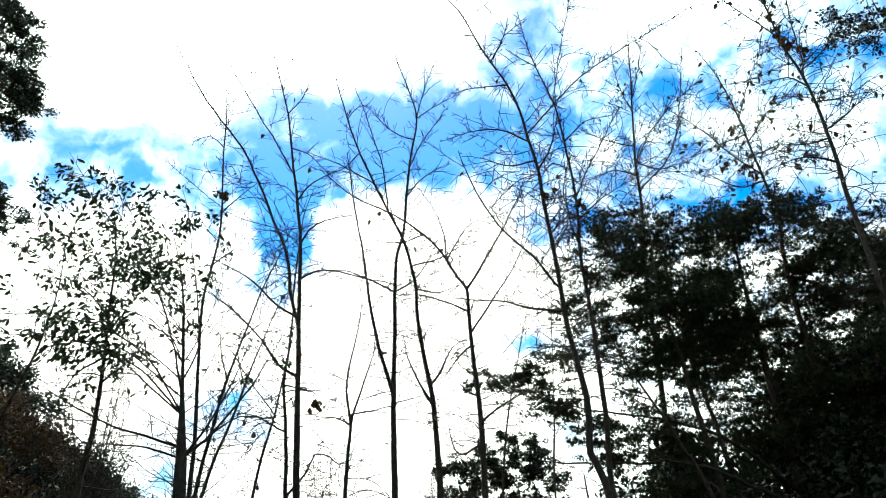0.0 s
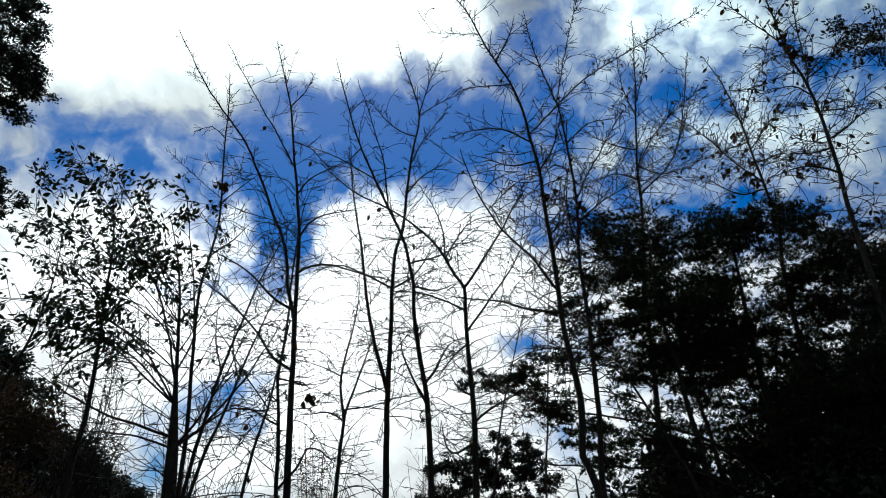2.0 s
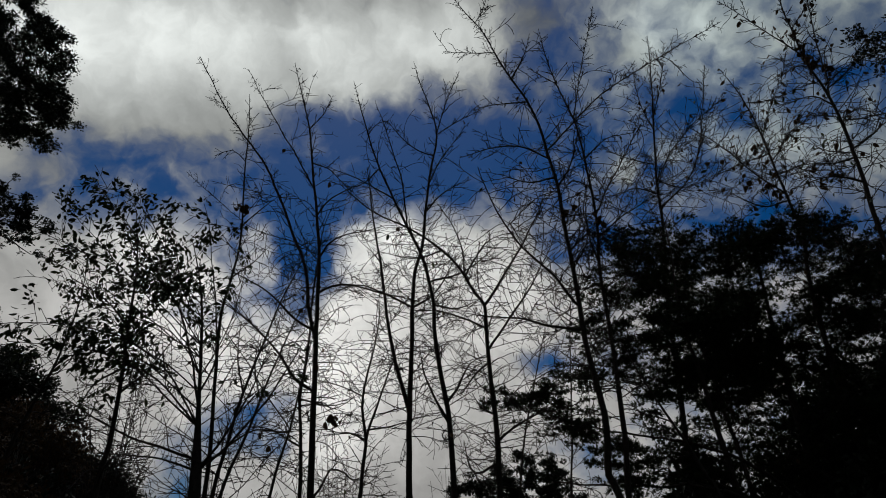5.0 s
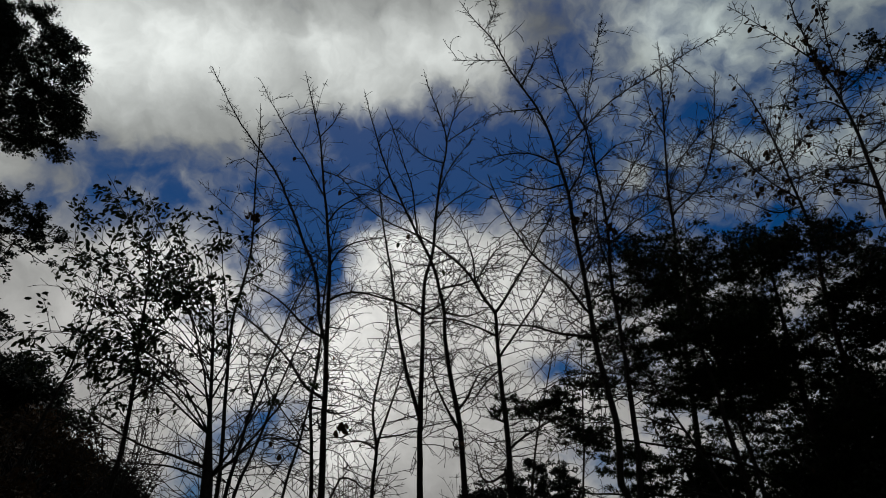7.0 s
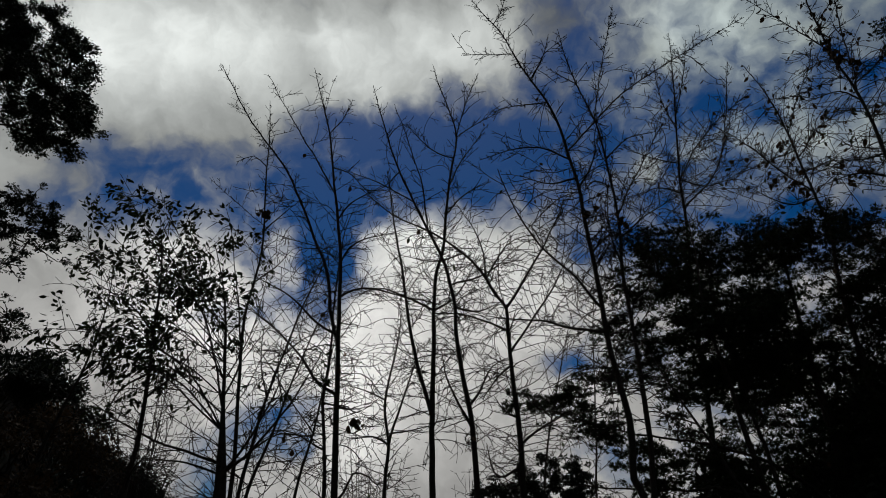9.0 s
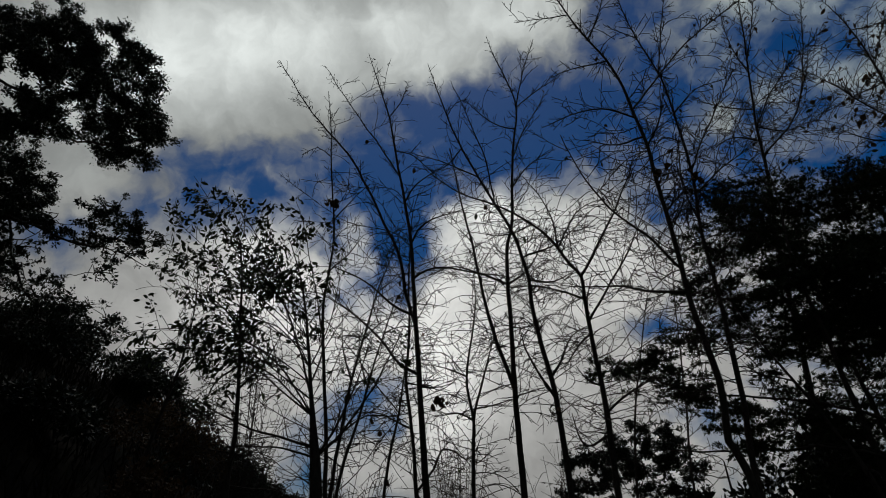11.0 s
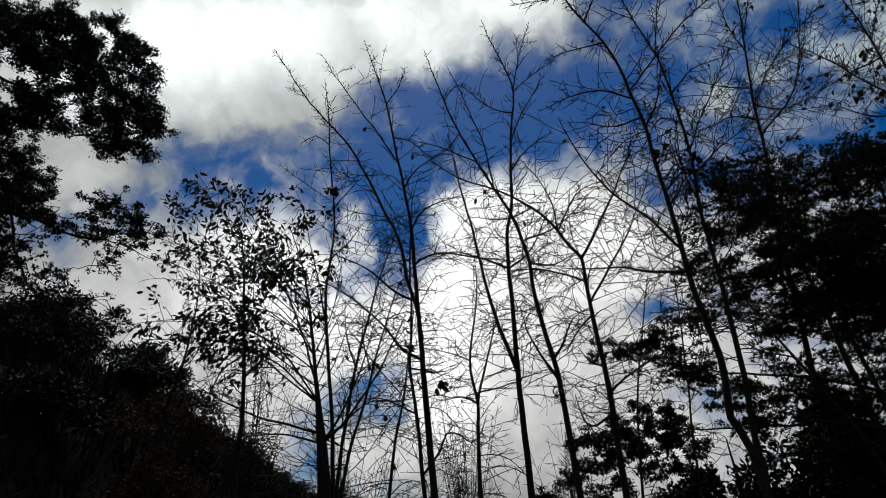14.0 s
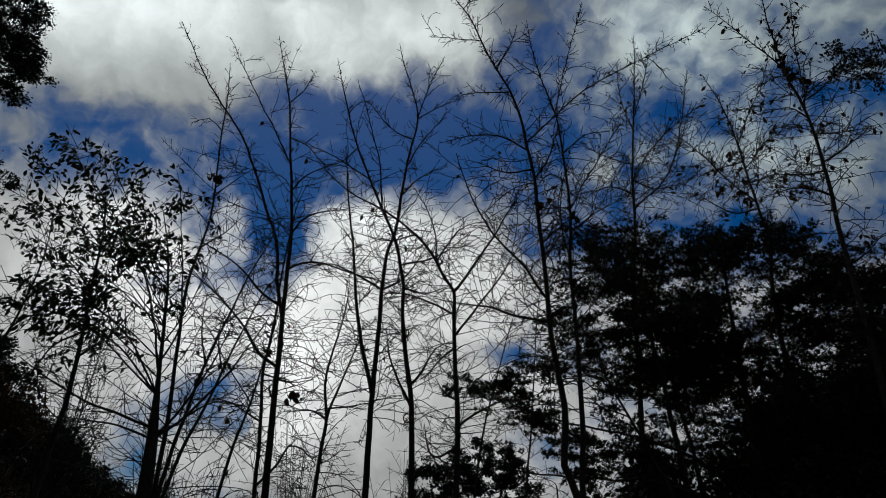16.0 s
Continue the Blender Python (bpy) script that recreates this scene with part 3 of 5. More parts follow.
slender_tree("thin bare stem beside a twin-stemmed bare tree", (-1.80, 10.30), 0.035,
    trunk=((0.00, 0.00), (-0.08, 1.64), (-0.16, 3.27), (-0.21, 3.95), (-0.30, 4.70), (-0.28, 5.17), (-0.26, 5.81), (-0.27, 6.87), (-0.19, 7.92), (-0.02, 8.48)),
    limbs=(
        (0.547, (0.45, 0.03, -0.11), (0.80, 0.06, -0.03)),
        (0.464, (-0.47, -0.07, 0.24), (-0.85, -0.12, 0.27)),
        (0.931, (-0.38, -0.02, 0.54), (-0.91, -0.04, 0.62), (-1.57, -0.06, 0.79), (-2.21, -0.08, 0.96)),
        (0.848, (-0.46, 0.29, 0.52), (-1.49, 0.54, 1.04), (-3.04, 0.78, 2.49)),
        (0.350, (0.30, -0.12, 0.32), (0.43, -0.20, 0.57), (0.65, -0.26, 0.51), (0.80, -0.30, 0.38), (0.98, -0.34, 0.54), (1.08, -0.38, 0.75)),
    ), seed=2, leaves=10)

slender_tree("slim bare tree forked low into a bowed pair", (-1.07, 9.60), 0.040,
    trunk=((0.00, 0.00), (0.04, 1.58), (0.08, 3.16), (0.10, 3.55), (0.11, 3.87), (0.03, 4.36), (0.05, 4.70), (0.14, 5.15), (0.22, 5.62), (0.23, 6.20)),
    limbs=(
        (0.621, (0.09, 0.12, 0.44), (0.32, 0.22, 1.22), (0.37, 0.32, 1.68)),
        (0.615, (-0.23, 0.06, 0.13), (-0.64, 0.11, 0.11)),
        (0.634, (0.28, -0.02, 0.04), (0.65, -0.03, 0.11)),
        (0.729, (-0.36, -0.00, 0.17), (-0.71, -0.00, 0.26)),
    ), seed=3, leaves=3, stems=(0,))

slender_tree("tall straight bare tree with an upright forked top", (-0.32, 10.50), 0.050,
    trunk=((0.00, 0.00), (-0.01, 1.65), (-0.03, 3.31), (-0.04, 3.99), (-0.05, 4.53), (-0.03, 5.48), (-0.03, 6.52), (0.00, 7.08), (0.12, 7.55), (0.17, 8.16), (0.23, 8.81), (0.31, 9.48), (0.40, 10.20), (0.24, 11.03), (0.01, 11.78), (-0.10, 12.29)),
    limbs=(
        (0.362, (-0.16, 0.09, 0.54), (-0.33, 0.16, 1.16), (-0.48, 0.23, 2.04), (-0.63, 0.30, 3.00), (-0.82, 0.37, 4.11), (-0.98, 0.44, 5.19)),
        (0.824, (0.14, -0.15, 0.50), (0.30, -0.28, 0.97), (0.45, -0.40, 1.36)),
        (0.824, (0.34, 0.02, 0.31), (0.80, 0.03, 0.62), (1.16, 0.04, 0.90)),
        (0.768, (-0.43, -0.08, 0.15), (-0.95, -0.15, 0.74)),
        (0.718, (0.26, 0.17, 0.74), (0.81, 0.32, 1.74)),
        (0.510, (-0.28, -0.12, 0.11), (-0.87, -0.21, 0.33), (-1.34, -0.31, 0.18)),
        (0.501, (0.41, 0.07, 0.35), (0.83, 0.12, 1.18)),
        (0.661, (0.33, 0.12, 0.52), (0.89, 0.22, 0.93)),
    ), seed=4, leaves=6, stems=(0,), gap=0.085)

slender_tree("bare tree leaning over with a long whip-like crown", (0.43, 9.80), 0.046,
    trunk=((0.00, 0.00), (-0.05, 1.60), (-0.11, 3.19), (-0.13, 3.59), (-0.17, 4.16), (-0.25, 4.68), (-0.35, 5.22), (-0.40, 5.70), (-0.41, 6.10), (-0.49, 6.51), (-0.55, 6.83), (-0.69, 7.21), (-0.87, 7.61), (-1.13, 8.20), (-1.41, 8.86), (-1.65, 9.63), (-1.86, 10.40), (-2.01, 11.04)),
    limbs=(
        (0.667, (-0.09, -0.11, 0.77), (-0.24, -0.21, 1.35), (-0.41, -0.31, 1.89), (-0.64, -0.40, 2.50)),
        (0.394, (0.16, 0.07, 0.20), (0.39, 0.14, 0.67), (0.67, 0.20, 0.84)),
        (0.360, (-0.16, 0.09, 0.32), (-0.35, 0.17, 0.74), (-0.48, 0.25, 1.33)),
        (0.535, (0.39, -0.10, -0.10), (0.75, -0.19, 0.01)),
        (0.800, (-0.40, 0.05, -0.37), (-0.93, 0.10, -0.21)),
        (0.737, (-0.55, -0.20, 0.23), (-1.25, -0.38, 0.47)),
        (0.865, (0.18, 0.00, 0.28), (0.40, 0.00, 0.35)),
        (0.577, (0.59, -0.02, 0.20), (1.18, -0.04, 0.73)),
        (0.348, (-0.09, -0.02, -0.02), (-0.13, -0.03, 0.06), (-0.08, -0.03, 0.13)),
    ), seed=5, leaves=5, gap=0.085)

slender_tree("bare tree with a wide open fork half way up", (0.97, 9.50), 0.049,
    trunk=((0.00, 0.00), (-0.02, 1.57), (-0.04, 3.14), (-0.04, 3.84), (-0.07, 4.42), (-0.11, 5.02), (-0.14, 5.57), (-0.15, 5.96), (-0.29, 6.16), (-0.44, 6.46), (-0.68, 6.79), (-1.11, 7.18), (-1.49, 7.43), (-2.01, 7.72), (-2.60, 8.30)),
    limbs=(
        (0.631, (0.19, -0.14, 0.25), (0.60, -0.25, 0.91), (1.09, -0.36, 1.91)),
        (0.539, (0.28, -0.08, 0.38), (0.71, -0.14, 1.02), (1.18, -0.21, 1.91)),
        (0.695, (-0.03, 0.09, 0.52), (-0.16, 0.16, 1.01), (-0.44, 0.23, 1.58)),
        (0.592, (-0.25, -0.04, 0.13), (-0.69, -0.08, 0.25), (-1.18, -0.11, 0.26)),
        (0.524, (-0.23, -0.06, -0.20), (-0.45, -0.12, -0.55)),
        (0.434, (-0.20, 0.03, 0.11), (-0.33, 0.05, 0.34)),
        (0.400, (0.37, -0.01, 0.28), (0.75, -0.02, 0.46)),
        (0.375, (-0.34, 0.04, -0.14), (-0.48, 0.08, 0.33)),
        (0.739, (-0.42, -0.08, -0.17), (-1.06, -0.14, -0.10)),
        (0.695, (0.37, -0.06, 0.60), (0.85, -0.11, 0.79)),
        (0.388, (-0.08, -0.02, 0.11), (-0.16, -0.03, 0.19)),
    ), seed=6, leaves=6, stems=(0,), gap=0.085)

slender_tree("tall dark bare tree leaning over beside the evergreens", (2.74, 9.00), 0.049,
    trunk=((0.00, 0.00), (-0.12, 1.45), (-0.24, 2.90), (-0.39, 3.29), (-0.37, 3.65), (-0.36, 4.07), (-0.42, 4.51), (-0.48, 4.93), (-0.51, 5.36), (-0.53, 5.92), (-0.57, 6.50), (-0.63, 7.23), (-0.66, 7.89), (-0.75, 8.48), (-0.86, 9.13), (-1.04, 9.75), (-1.29, 10.33), (-1.52, 10.88), (-1.81, 11.64), (-2.13, 12.12), (-2.41, 12.62)),
    limbs=(
        (0.660, (0.28, 0.15, 0.42), (0.72, 0.27, 1.03), (1.25, 0.40, 1.68), (1.97, 0.51, 2.33), (2.86, 0.63, 3.07), (4.18, 0.74, 4.06)),
        (0.653, (-0.38, 0.00, 0.21), (-0.67, 0.00, 0.27), (-1.16, 0.00, 0.18), (-1.53, 0.01, 0.03)),
        (0.750, (-0.38, 0.00, -0.05), (-0.74, 0.00, -0.11), (-0.97, 0.00, -0.22)),
        (0.858, (-0.48, -0.07, -0.10), (-0.96, -0.12, -0.13)),
        (0.436, (-0.39, -0.21, 0.41), (-0.85, -0.39, 0.80), (-1.21, -0.56, 1.29), (-1.53, -0.72, 2.07)),
        (0.404, (-0.43, 0.11, 0.10), (-0.83, 0.20, 0.25), (-1.33, 0.29, 0.33), (-1.71, 0.38, 0.42)),
        (0.801, (0.24, -0.14, 0.44), (0.36, -0.26, 0.90)),
        (0.912, (0.16, 0.09, 0.43), (0.31, 0.18, 1.19)),
        (0.610, (-0.44, -0.03, -0.14), (-0.95, -0.06, 0.01)),
        (0.503, (0.32, 0.09, 0.36), (0.63, 0.16, 0.50)),
        (0.605, (0.27, -0.03, 0.50), (0.43, -0.06, 1.09)),
    ), seed=7, fat=1.3, turn=8.4, leaves=24, gap=0.07, bunches=((-0.58, -0.10, 7.38),))

slender_tree("dark slender bare tree with a few clinging leaves", (2.71, 9.60), 0.043,
    trunk=((0.00, 0.00), (0.02, 1.58), (0.05, 3.16), (0.08, 3.79), (0.08, 4.44), (0.10, 5.06), (0.09, 5.61), (0.07, 6.10), (0.05, 6.62), (0.10, 7.26), (0.11, 7.72), (0.10, 8.31), (0.05, 8.94), (-0.01, 9.67), (-0.13, 10.23), (-0.28, 10.81), (-0.42, 11.50), (-0.52, 12.31)),
    limbs=(
        (0.788, (0.30, 0.26, 1.32), (0.59, 0.48, 2.43), (0.97, 0.69, 3.90)),
        (0.615, (0.36, 0.03, 0.73), (0.77, 0.05, 1.44), (1.13, 0.07, 2.33)),
        (0.723, (0.43, -0.08, 0.39), (0.94, -0.15, 0.47)),
        (0.672, (-0.32, 0.05, 0.16), (-0.66, 0.09, -0.30)),
        (0.877, (-0.28, 0.03, 0.26), (-0.54, 0.06, 0.52)),
        (0.587, (0.51, 0.08, 0.50), (1.31, 0.14, 1.03)),
        (0.544, (-0.12, -0.02, 0.65), (-0.06, -0.03, 1.57)),
    ), seed=8, fat=1.3, turn=8.4, leaves=20, gap=0.075, reach=1.4, bunches=((0.15, -0.10, 7.59),))

slender_tree("slender bare tree with bushy upright twigs behind evergreens", (4.55, 12.50), 0.060,
    trunk=((0.00, 0.00), (0.21, 3.80), (0.43, 7.60), (0.56, 8.70), (0.63, 9.44), (0.67, 10.37), (0.78, 11.20), (0.90, 12.25), (1.03, 13.18), (1.17, 14.36), (1.23, 15.20)),
    limbs=(
        (0.681, (0.38, -0.18, 0.66), (1.01, -0.33, 1.42), (1.87, -0.47, 2.18)),
        (0.713, (-0.61, 0.05, 0.21), (-1.23, 0.09, 0.58)),
        (0.805, (0.29, -0.29, 1.04), (0.45, -0.54, 2.06)),
        (0.781, (-0.16, 0.12, 1.01), (-0.12, 0.22, 2.49)),
        (0.681, (0.71, 0.06, -0.12), (1.70, 0.11, 0.41)),
        (0.625, (0.76, -0.11, 0.78), (1.21, -0.21, 1.86), (1.72, -0.30, 4.15)),
        (0.650, (-0.53, 0.09, 0.22), (-1.07, 0.17, -0.04)),
    ), seed=9, fat=1.25, turn=11.5, leaves=70, gap=0.06, reach=1.5, blade=0.1)

slender_tree("leaning tree with sparse clinging leaves above the evergreens", (6.99, 11.00), 0.060,
    trunk=((0.00, 0.00), (0.06, 2.94), (0.13, 5.89), (0.27, 7.12), (0.21, 8.05), (0.15, 8.69), (0.09, 9.48), (-0.01, 10.30), (-0.20, 10.97), (-0.41, 11.49)),
    limbs=(
        (0.694, (-0.66, -0.13, 0.46), (-1.17, -0.25, 0.98), (-1.82, -0.36, 1.41)),
        (0.752, (0.63, -0.06, 0.77), (1.48, -0.11, 1.27)),
        (0.820, (0.55, 0.17, 1.14), (1.14, 0.31, 2.14), (1.59, 0.45, 3.21)),
        (0.892, (0.48, -0.05, 0.03), (1.52, -0.10, 0.49)),
        (0.733, (0.80, 0.08, 0.35), (1.61, 0.16, 0.34)),
        (0.673, (-0.58, 0.04, -0.11), (-1.26, 0.07, 0.32)),
        (0.784, (-0.57, 0.19, -0.15), (-1.30, 0.36, -0.47)),
    ), seed=10, fat=1.25, turn=9.5, leaves=230, gap=0.065, reach=1.5, blade=0.115, bunches=((-0.56, -0.10, 8.23), (-0.23, -0.10, 8.18), (-0.03, -0.10, 8.05), (1.31, -0.10, 8.51), (0.98, -0.10, 8.26), (0.89, -0.10, 8.66), (0.90, -0.10, 9.97), (-0.14, -0.10, 9.20),))

slender_tree("thick leaning tree with dead leaves and hanging twigs", (6.86, 8.60), 0.054,
    trunk=((0.00, 0.00), (0.02, 2.23), (0.05, 4.46), (0.08, 5.48), (0.08, 6.28), (0.09, 6.73), (0.10, 7.39), (0.11, 8.02), (0.04, 8.69), (-0.12, 9.34), (-0.16, 10.21), (-0.18, 10.90), (-0.11, 11.80)),
    limbs=(
        (0.623, (0.62, 0.18, 0.49), (1.35, 0.33, 1.13)),
        (0.676, (0.40, 0.06, 0.10), (1.14, 0.12, 0.32)),
        (0.716, (0.22, 0.16, 0.76), (0.42, 0.31, 1.78), (0.67, 0.44, 3.05), (0.92, 0.57, 4.45)),
        (0.794, (-0.37, -0.13, 0.19), (-0.92, -0.23, 0.65), (-1.49, -0.34, 1.05)),
        (0.721, (0.67, 0.10, 0.64), (1.35, 0.19, 1.59)),
        (0.699, (-0.26, 0.08, 0.27), (-0.76, 0.15, 0.14)),
        (0.569, (-0.55, -0.03, 0.09), (-1.17, -0.06, -0.15)),
        (0.607, (-0.37, 0.01, -0.11), (-0.73, 0.02, -0.10)),
        (0.865, (0.33, -0.01, 0.45), (0.84, -0.01, 1.08)),
    ), seed=11, fat=1.25, turn=9.5, leaves=200, gap=0.075, reach=1.3, blade=0.1, bunches=((-0.19, -0.10, 10.06), (-0.17, -0.10, 9.40), (-0.05, -0.10, 9.24), (0.16, -0.10, 9.18), (-0.17, -0.10, 9.66),))

leafy_tree("small multi-stemmed tree with drooping dark leaves", (-2.65, 8.40), 0.108,
    trunk=((0.00, 0.00), (-0.11, 1.48), (-0.23, 2.95), (-0.29, 3.36), (-0.35, 3.78), (-0.41, 4.23), (-0.47, 4.69), (-0.54, 5.27), (-0.67, 5.88), (-0.91, 6.54)),
    limbs=(
        (0.607, (-0.29, 0.20, 0.76), (-0.63, 0.37, 1.52), (-1.16, 0.54, 2.25), (-1.68, 0.70, 2.95), (-2.40, 0.85, 3.76)),
        (0.542, (-0.44, -0.06, 0.63), (-0.87, -0.12, 1.00), (-1.31, -0.17, 1.21), (-1.87, -0.22, 1.31), (-2.41, -0.27, 1.33)),
        (0.590, (-0.50, -0.03, 0.40), (-0.88, -0.05, 0.66), (-1.38, -0.08, 0.77), (-1.87, -0.10, 0.68)),
        (0.714, (-0.77, -0.23, 0.67), (-1.21, -0.43, 0.91), (-1.64, -0.62, 1.12), (-2.19, -0.80, 1.36)),
        (0.808, (-0.75, -0.04, 0.72), (-1.35, -0.08, 1.67), (-1.98, -0.11, 2.01)),
        (0.641, (0.12, 0.05, 0.48), (-0.00, 0.09, 1.17), (-0.18, 0.13, 1.91), (-0.37, 0.17, 2.72)),
        (0.653, (-0.48, 0.17, 0.62), (-1.08, 0.32, 0.93), (-1.95, 0.46, 1.26), (-2.72, 0.59, 1.69)),
        (0.799, (-0.48, 0.16, 0.70), (-0.76, 0.31, 1.45), (-1.13, 0.44, 2.17)),
        (0.664, (0.28, -0.06, 0.62), (0.37, -0.10, 1.10), (0.43, -0.15, 1.61)),
        (0.700, (-0.86, 0.26, 0.86), (-1.80, 0.48, 1.81), (-2.63, 0.69, 2.60), (-3.27, 0.90, 3.15)),
        (0.736, (-0.87, -0.19, 1.20), (-1.36, -0.36, 1.86), (-1.72, -0.52, 2.26)),
        (0.676, (-1.19, 0.19, 0.85), (-2.23, 0.35, 1.47), (-3.04, 0.51, 1.90)),
        (0.761, (-0.39, -0.18, 0.69), (-0.75, -0.33, 1.33), (-1.16, -0.48, 2.06)),
        (0.641, (-0.61, -0.03, 0.45), (-1.27, -0.06, 0.76), (-1.90, -0.09, 0.88), (-2.52, -0.12, 0.95), (-2.87, -0.15, 0.88)),
        (0.563, (-0.54, -0.15, 0.54), (-0.98, -0.28, 0.76), (-1.47, -0.41, 0.90), (-1.92, -0.53, 0.92), (-2.35, -0.64, 0.90)),
        (0.652, (-0.27, 0.09, 0.42), (-0.74, 0.17, 0.70), (-1.31, 0.25, 0.99), (-1.81, 0.32, 0.93)),
        (0.552, (-0.40, -0.06, 0.32), (-0.82, -0.12, 0.68), (-1.23, -0.16, 0.92), (-1.73, -0.20, 1.10)),
        (0.503, (-0.35, -0.03, 0.12), (-0.89, -0.06, 0.30), (-1.41, -0.08, 0.54), (-1.82, -0.10, 0.79)),
        (0.462, (-0.34, 0.02, 0.13), (-0.73, 0.05, 0.20), (-1.40, 0.10, 0.25)),
        (0.480, (0.28, -0.04, 0.40), (0.55, -0.08, 0.98), (0.74, -0.10, 1.62)),
        (0.455, (0.34, 0.06, 0.35), (0.80, 0.10, 1.05), (1.12, 0.14, 1.75)),
    ), seed=12)

slender_tree("tall thin stem rising out of a leafy thicket", (-2.69, 8.60), 0.030,
    trunk=((0.00, 0.00), (-0.06, 1.49), (-0.13, 2.98), (-0.17, 3.54), (-0.24, 4.28), (-0.29, 4.84), (-0.31, 5.44), (-0.25, 5.98), (-0.21, 6.65), (-0.26, 7.27), (-0.33, 7.92), (-0.37, 8.62), (-0.46, 9.50)),
    limbs=(
        (0.700, (0.23, 0.07, 0.35), (0.53, 0.14, 0.71)),
        (0.834, (-0.23, -0.05, 0.19), (-0.46, -0.09, 0.04)),
        (0.629, (0.29, 0.01, 0.29), (0.51, 0.01, 0.58)),
    ), seed=13, leaves=12, bunches=((-0.22, -0.10, 7.12),))

slender_tree("thin leaning stem in a thicket of saplings", (-3.04, 8.80), 0.032,
    trunk=((0.00, 0.00), (0.12, 1.46), (0.25, 2.92), (0.34, 3.50), (0.46, 4.22), (0.61, 4.83), (0.80, 5.57), (1.00, 6.09), (1.20, 6.68)),
    limbs=(
        (0.622, (-0.13, -0.07, 0.50), (-0.11, -0.13, 0.99)),
        (0.714, (0.29, -0.00, 0.26), (0.61, -0.00, 0.34)),
        (0.515, (0.34, 0.01, 0.22), (0.72, 0.02, 0.19)),
    ), seed=14, leaves=6)

slender_tree("thin bare sapling leaning out of the thicket", (-2.92, 8.20), 0.028,
    trunk=((0.00, 0.00), (0.21, 1.43), (0.42, 2.86), (0.57, 3.40), (0.74, 4.00), (0.89, 4.56), (1.12, 5.21), (1.40, 5.55)),
    limbs=(
        (0.704, (-0.10, -0.09, 0.38), (-0.07, -0.18, 0.81)),
        (0.805, (0.27, 0.07, 0.10), (0.65, 0.12, 0.04)),
    ), seed=15, leaves=3)

slender_tree("thin bare stem leaning among other stems", (-2.35, 8.90), 0.030,
    trunk=((0.00, 0.00), (0.13, 1.52), (0.27, 3.05), (0.32, 3.41), (0.42, 3.89), (0.48, 4.28), (0.56, 4.81), (0.63, 5.32)),
    limbs=(
        (0.730, (-0.25, -0.08, 0.32), (-0.70, -0.16, 0.94), (-1.17, -0.23, 1.51)),
    ), seed=16, leaves=4)

slender_tree("slender stem growing from the foot of the bank", (-4.19, 8.60), 0.042,
    trunk=((0.00, 0.00), (0.01, 1.29), (0.03, 2.58), (0.05, 2.86), (0.04, 3.34), (-0.00, 3.85), (-0.06, 4.43), (-0.10, 5.04), (-0.20, 5.70), (-0.40, 6.41)),
    limbs=(
        (0.523, (0.31, -0.01, 0.31), (0.60, -0.03, 0.79)),
        (0.596, (-0.27, -0.10, -0.27), (-0.40, -0.19, -0.74)),
        (0.686, (-0.33, -0.17, 0.36), (-0.82, -0.32, 0.64)),
    ), seed=17, leaves=6)

slender_tree("thin bare stem over the dark bank", (-6.03, 9.20), 0.026,
    trunk=((0.00, 0.00), (0.42, 1.73), (0.56, 2.23), (0.62, 2.75), (0.64, 3.31), (0.59, 4.01)),
    limbs=(
        (0.562, (0.23, -0.05, 0.16), (0.58, -0.09, 0.14)),
    ), seed=18, leaves=2)

slender_tree("slim bare stem in front of the low evergreen", (1.07, 10.80), 0.025,
    trunk=((0.00, 0.00), (0.15, 1.68), (0.30, 3.35), (0.41, 4.06), (0.53, 4.61), (0.66, 5.09), (0.84, 5.80), (1.02, 6.44)),
    limbs=(
        (0.710, (-0.32, -0.03, 0.18), (-0.50, -0.05, 0.46)),
    ), seed=20, leaves=2)

slender_tree("slim upright bare sapling by the evergreens", (1.96, 10.60), 0.020,
    trunk=((0.00, 0.00), (0.09, 1.66), (0.18, 3.32), (0.26, 4.01), (0.35, 4.93), (0.42, 5.93), (0.56, 7.02)),
    limbs=(
        (0.571, (0.29, 0.08, 0.29), (0.59, 0.14, 0.39)),
    ), seed=21, leaves=2)

# ---- pale and dark trunks that lean among the evergreens ----
slender_tree("pale grey leaning trunk among dark evergreen boughs", (4.81, 10.40), 0.060,
    trunk=((0.00, 0.00), (-0.20, 3.33), (-0.27, 3.95), (-0.36, 4.80), (-0.51, 5.80), (-0.52, 6.49), (-0.47, 7.18), (-0.50, 8.20)),
    limbs=(
        (0.62, (0.30, 0.05, 0.35), (0.62, 0.08, 0.80)),
        (0.74, (-0.33, -0.05, 0.30), (-0.60, -0.08, 0.72)),
    ), seed=22, leaves=4, gap=0.2)

slender_tree("second pale trunk leaning beside the first", (5.25, 10.80), 0.055,
    trunk=((0.00, 0.00), (-0.24, 3.34), (-0.32, 4.00), (-0.42, 4.64), (-0.52, 5.42), (-0.55, 6.08), (-0.62, 7.00)),
    limbs=(
        (0.66, (0.26, 0.04, 0.40), (0.50, 0.08, 0.86)),
    ), seed=23, leaves=4, gap=0.2)

slender_tree("dark thin trunk leaning steeply through the evergreens", (5.06, 10.00), 0.042,
    trunk=((0.00, 0.00), (-0.86, 2.86), (-0.99, 3.12), (-1.22, 3.66), (-1.48, 4.15), (-1.69, 4.57), (-1.93, 5.10), (-2.10, 5.60)),
    limbs=(
        (0.70, (-0.30, 0.03, 0.10), (-0.66, 0.05, 0.16)),
    ), seed=24, leaves=2, gap=0.2)

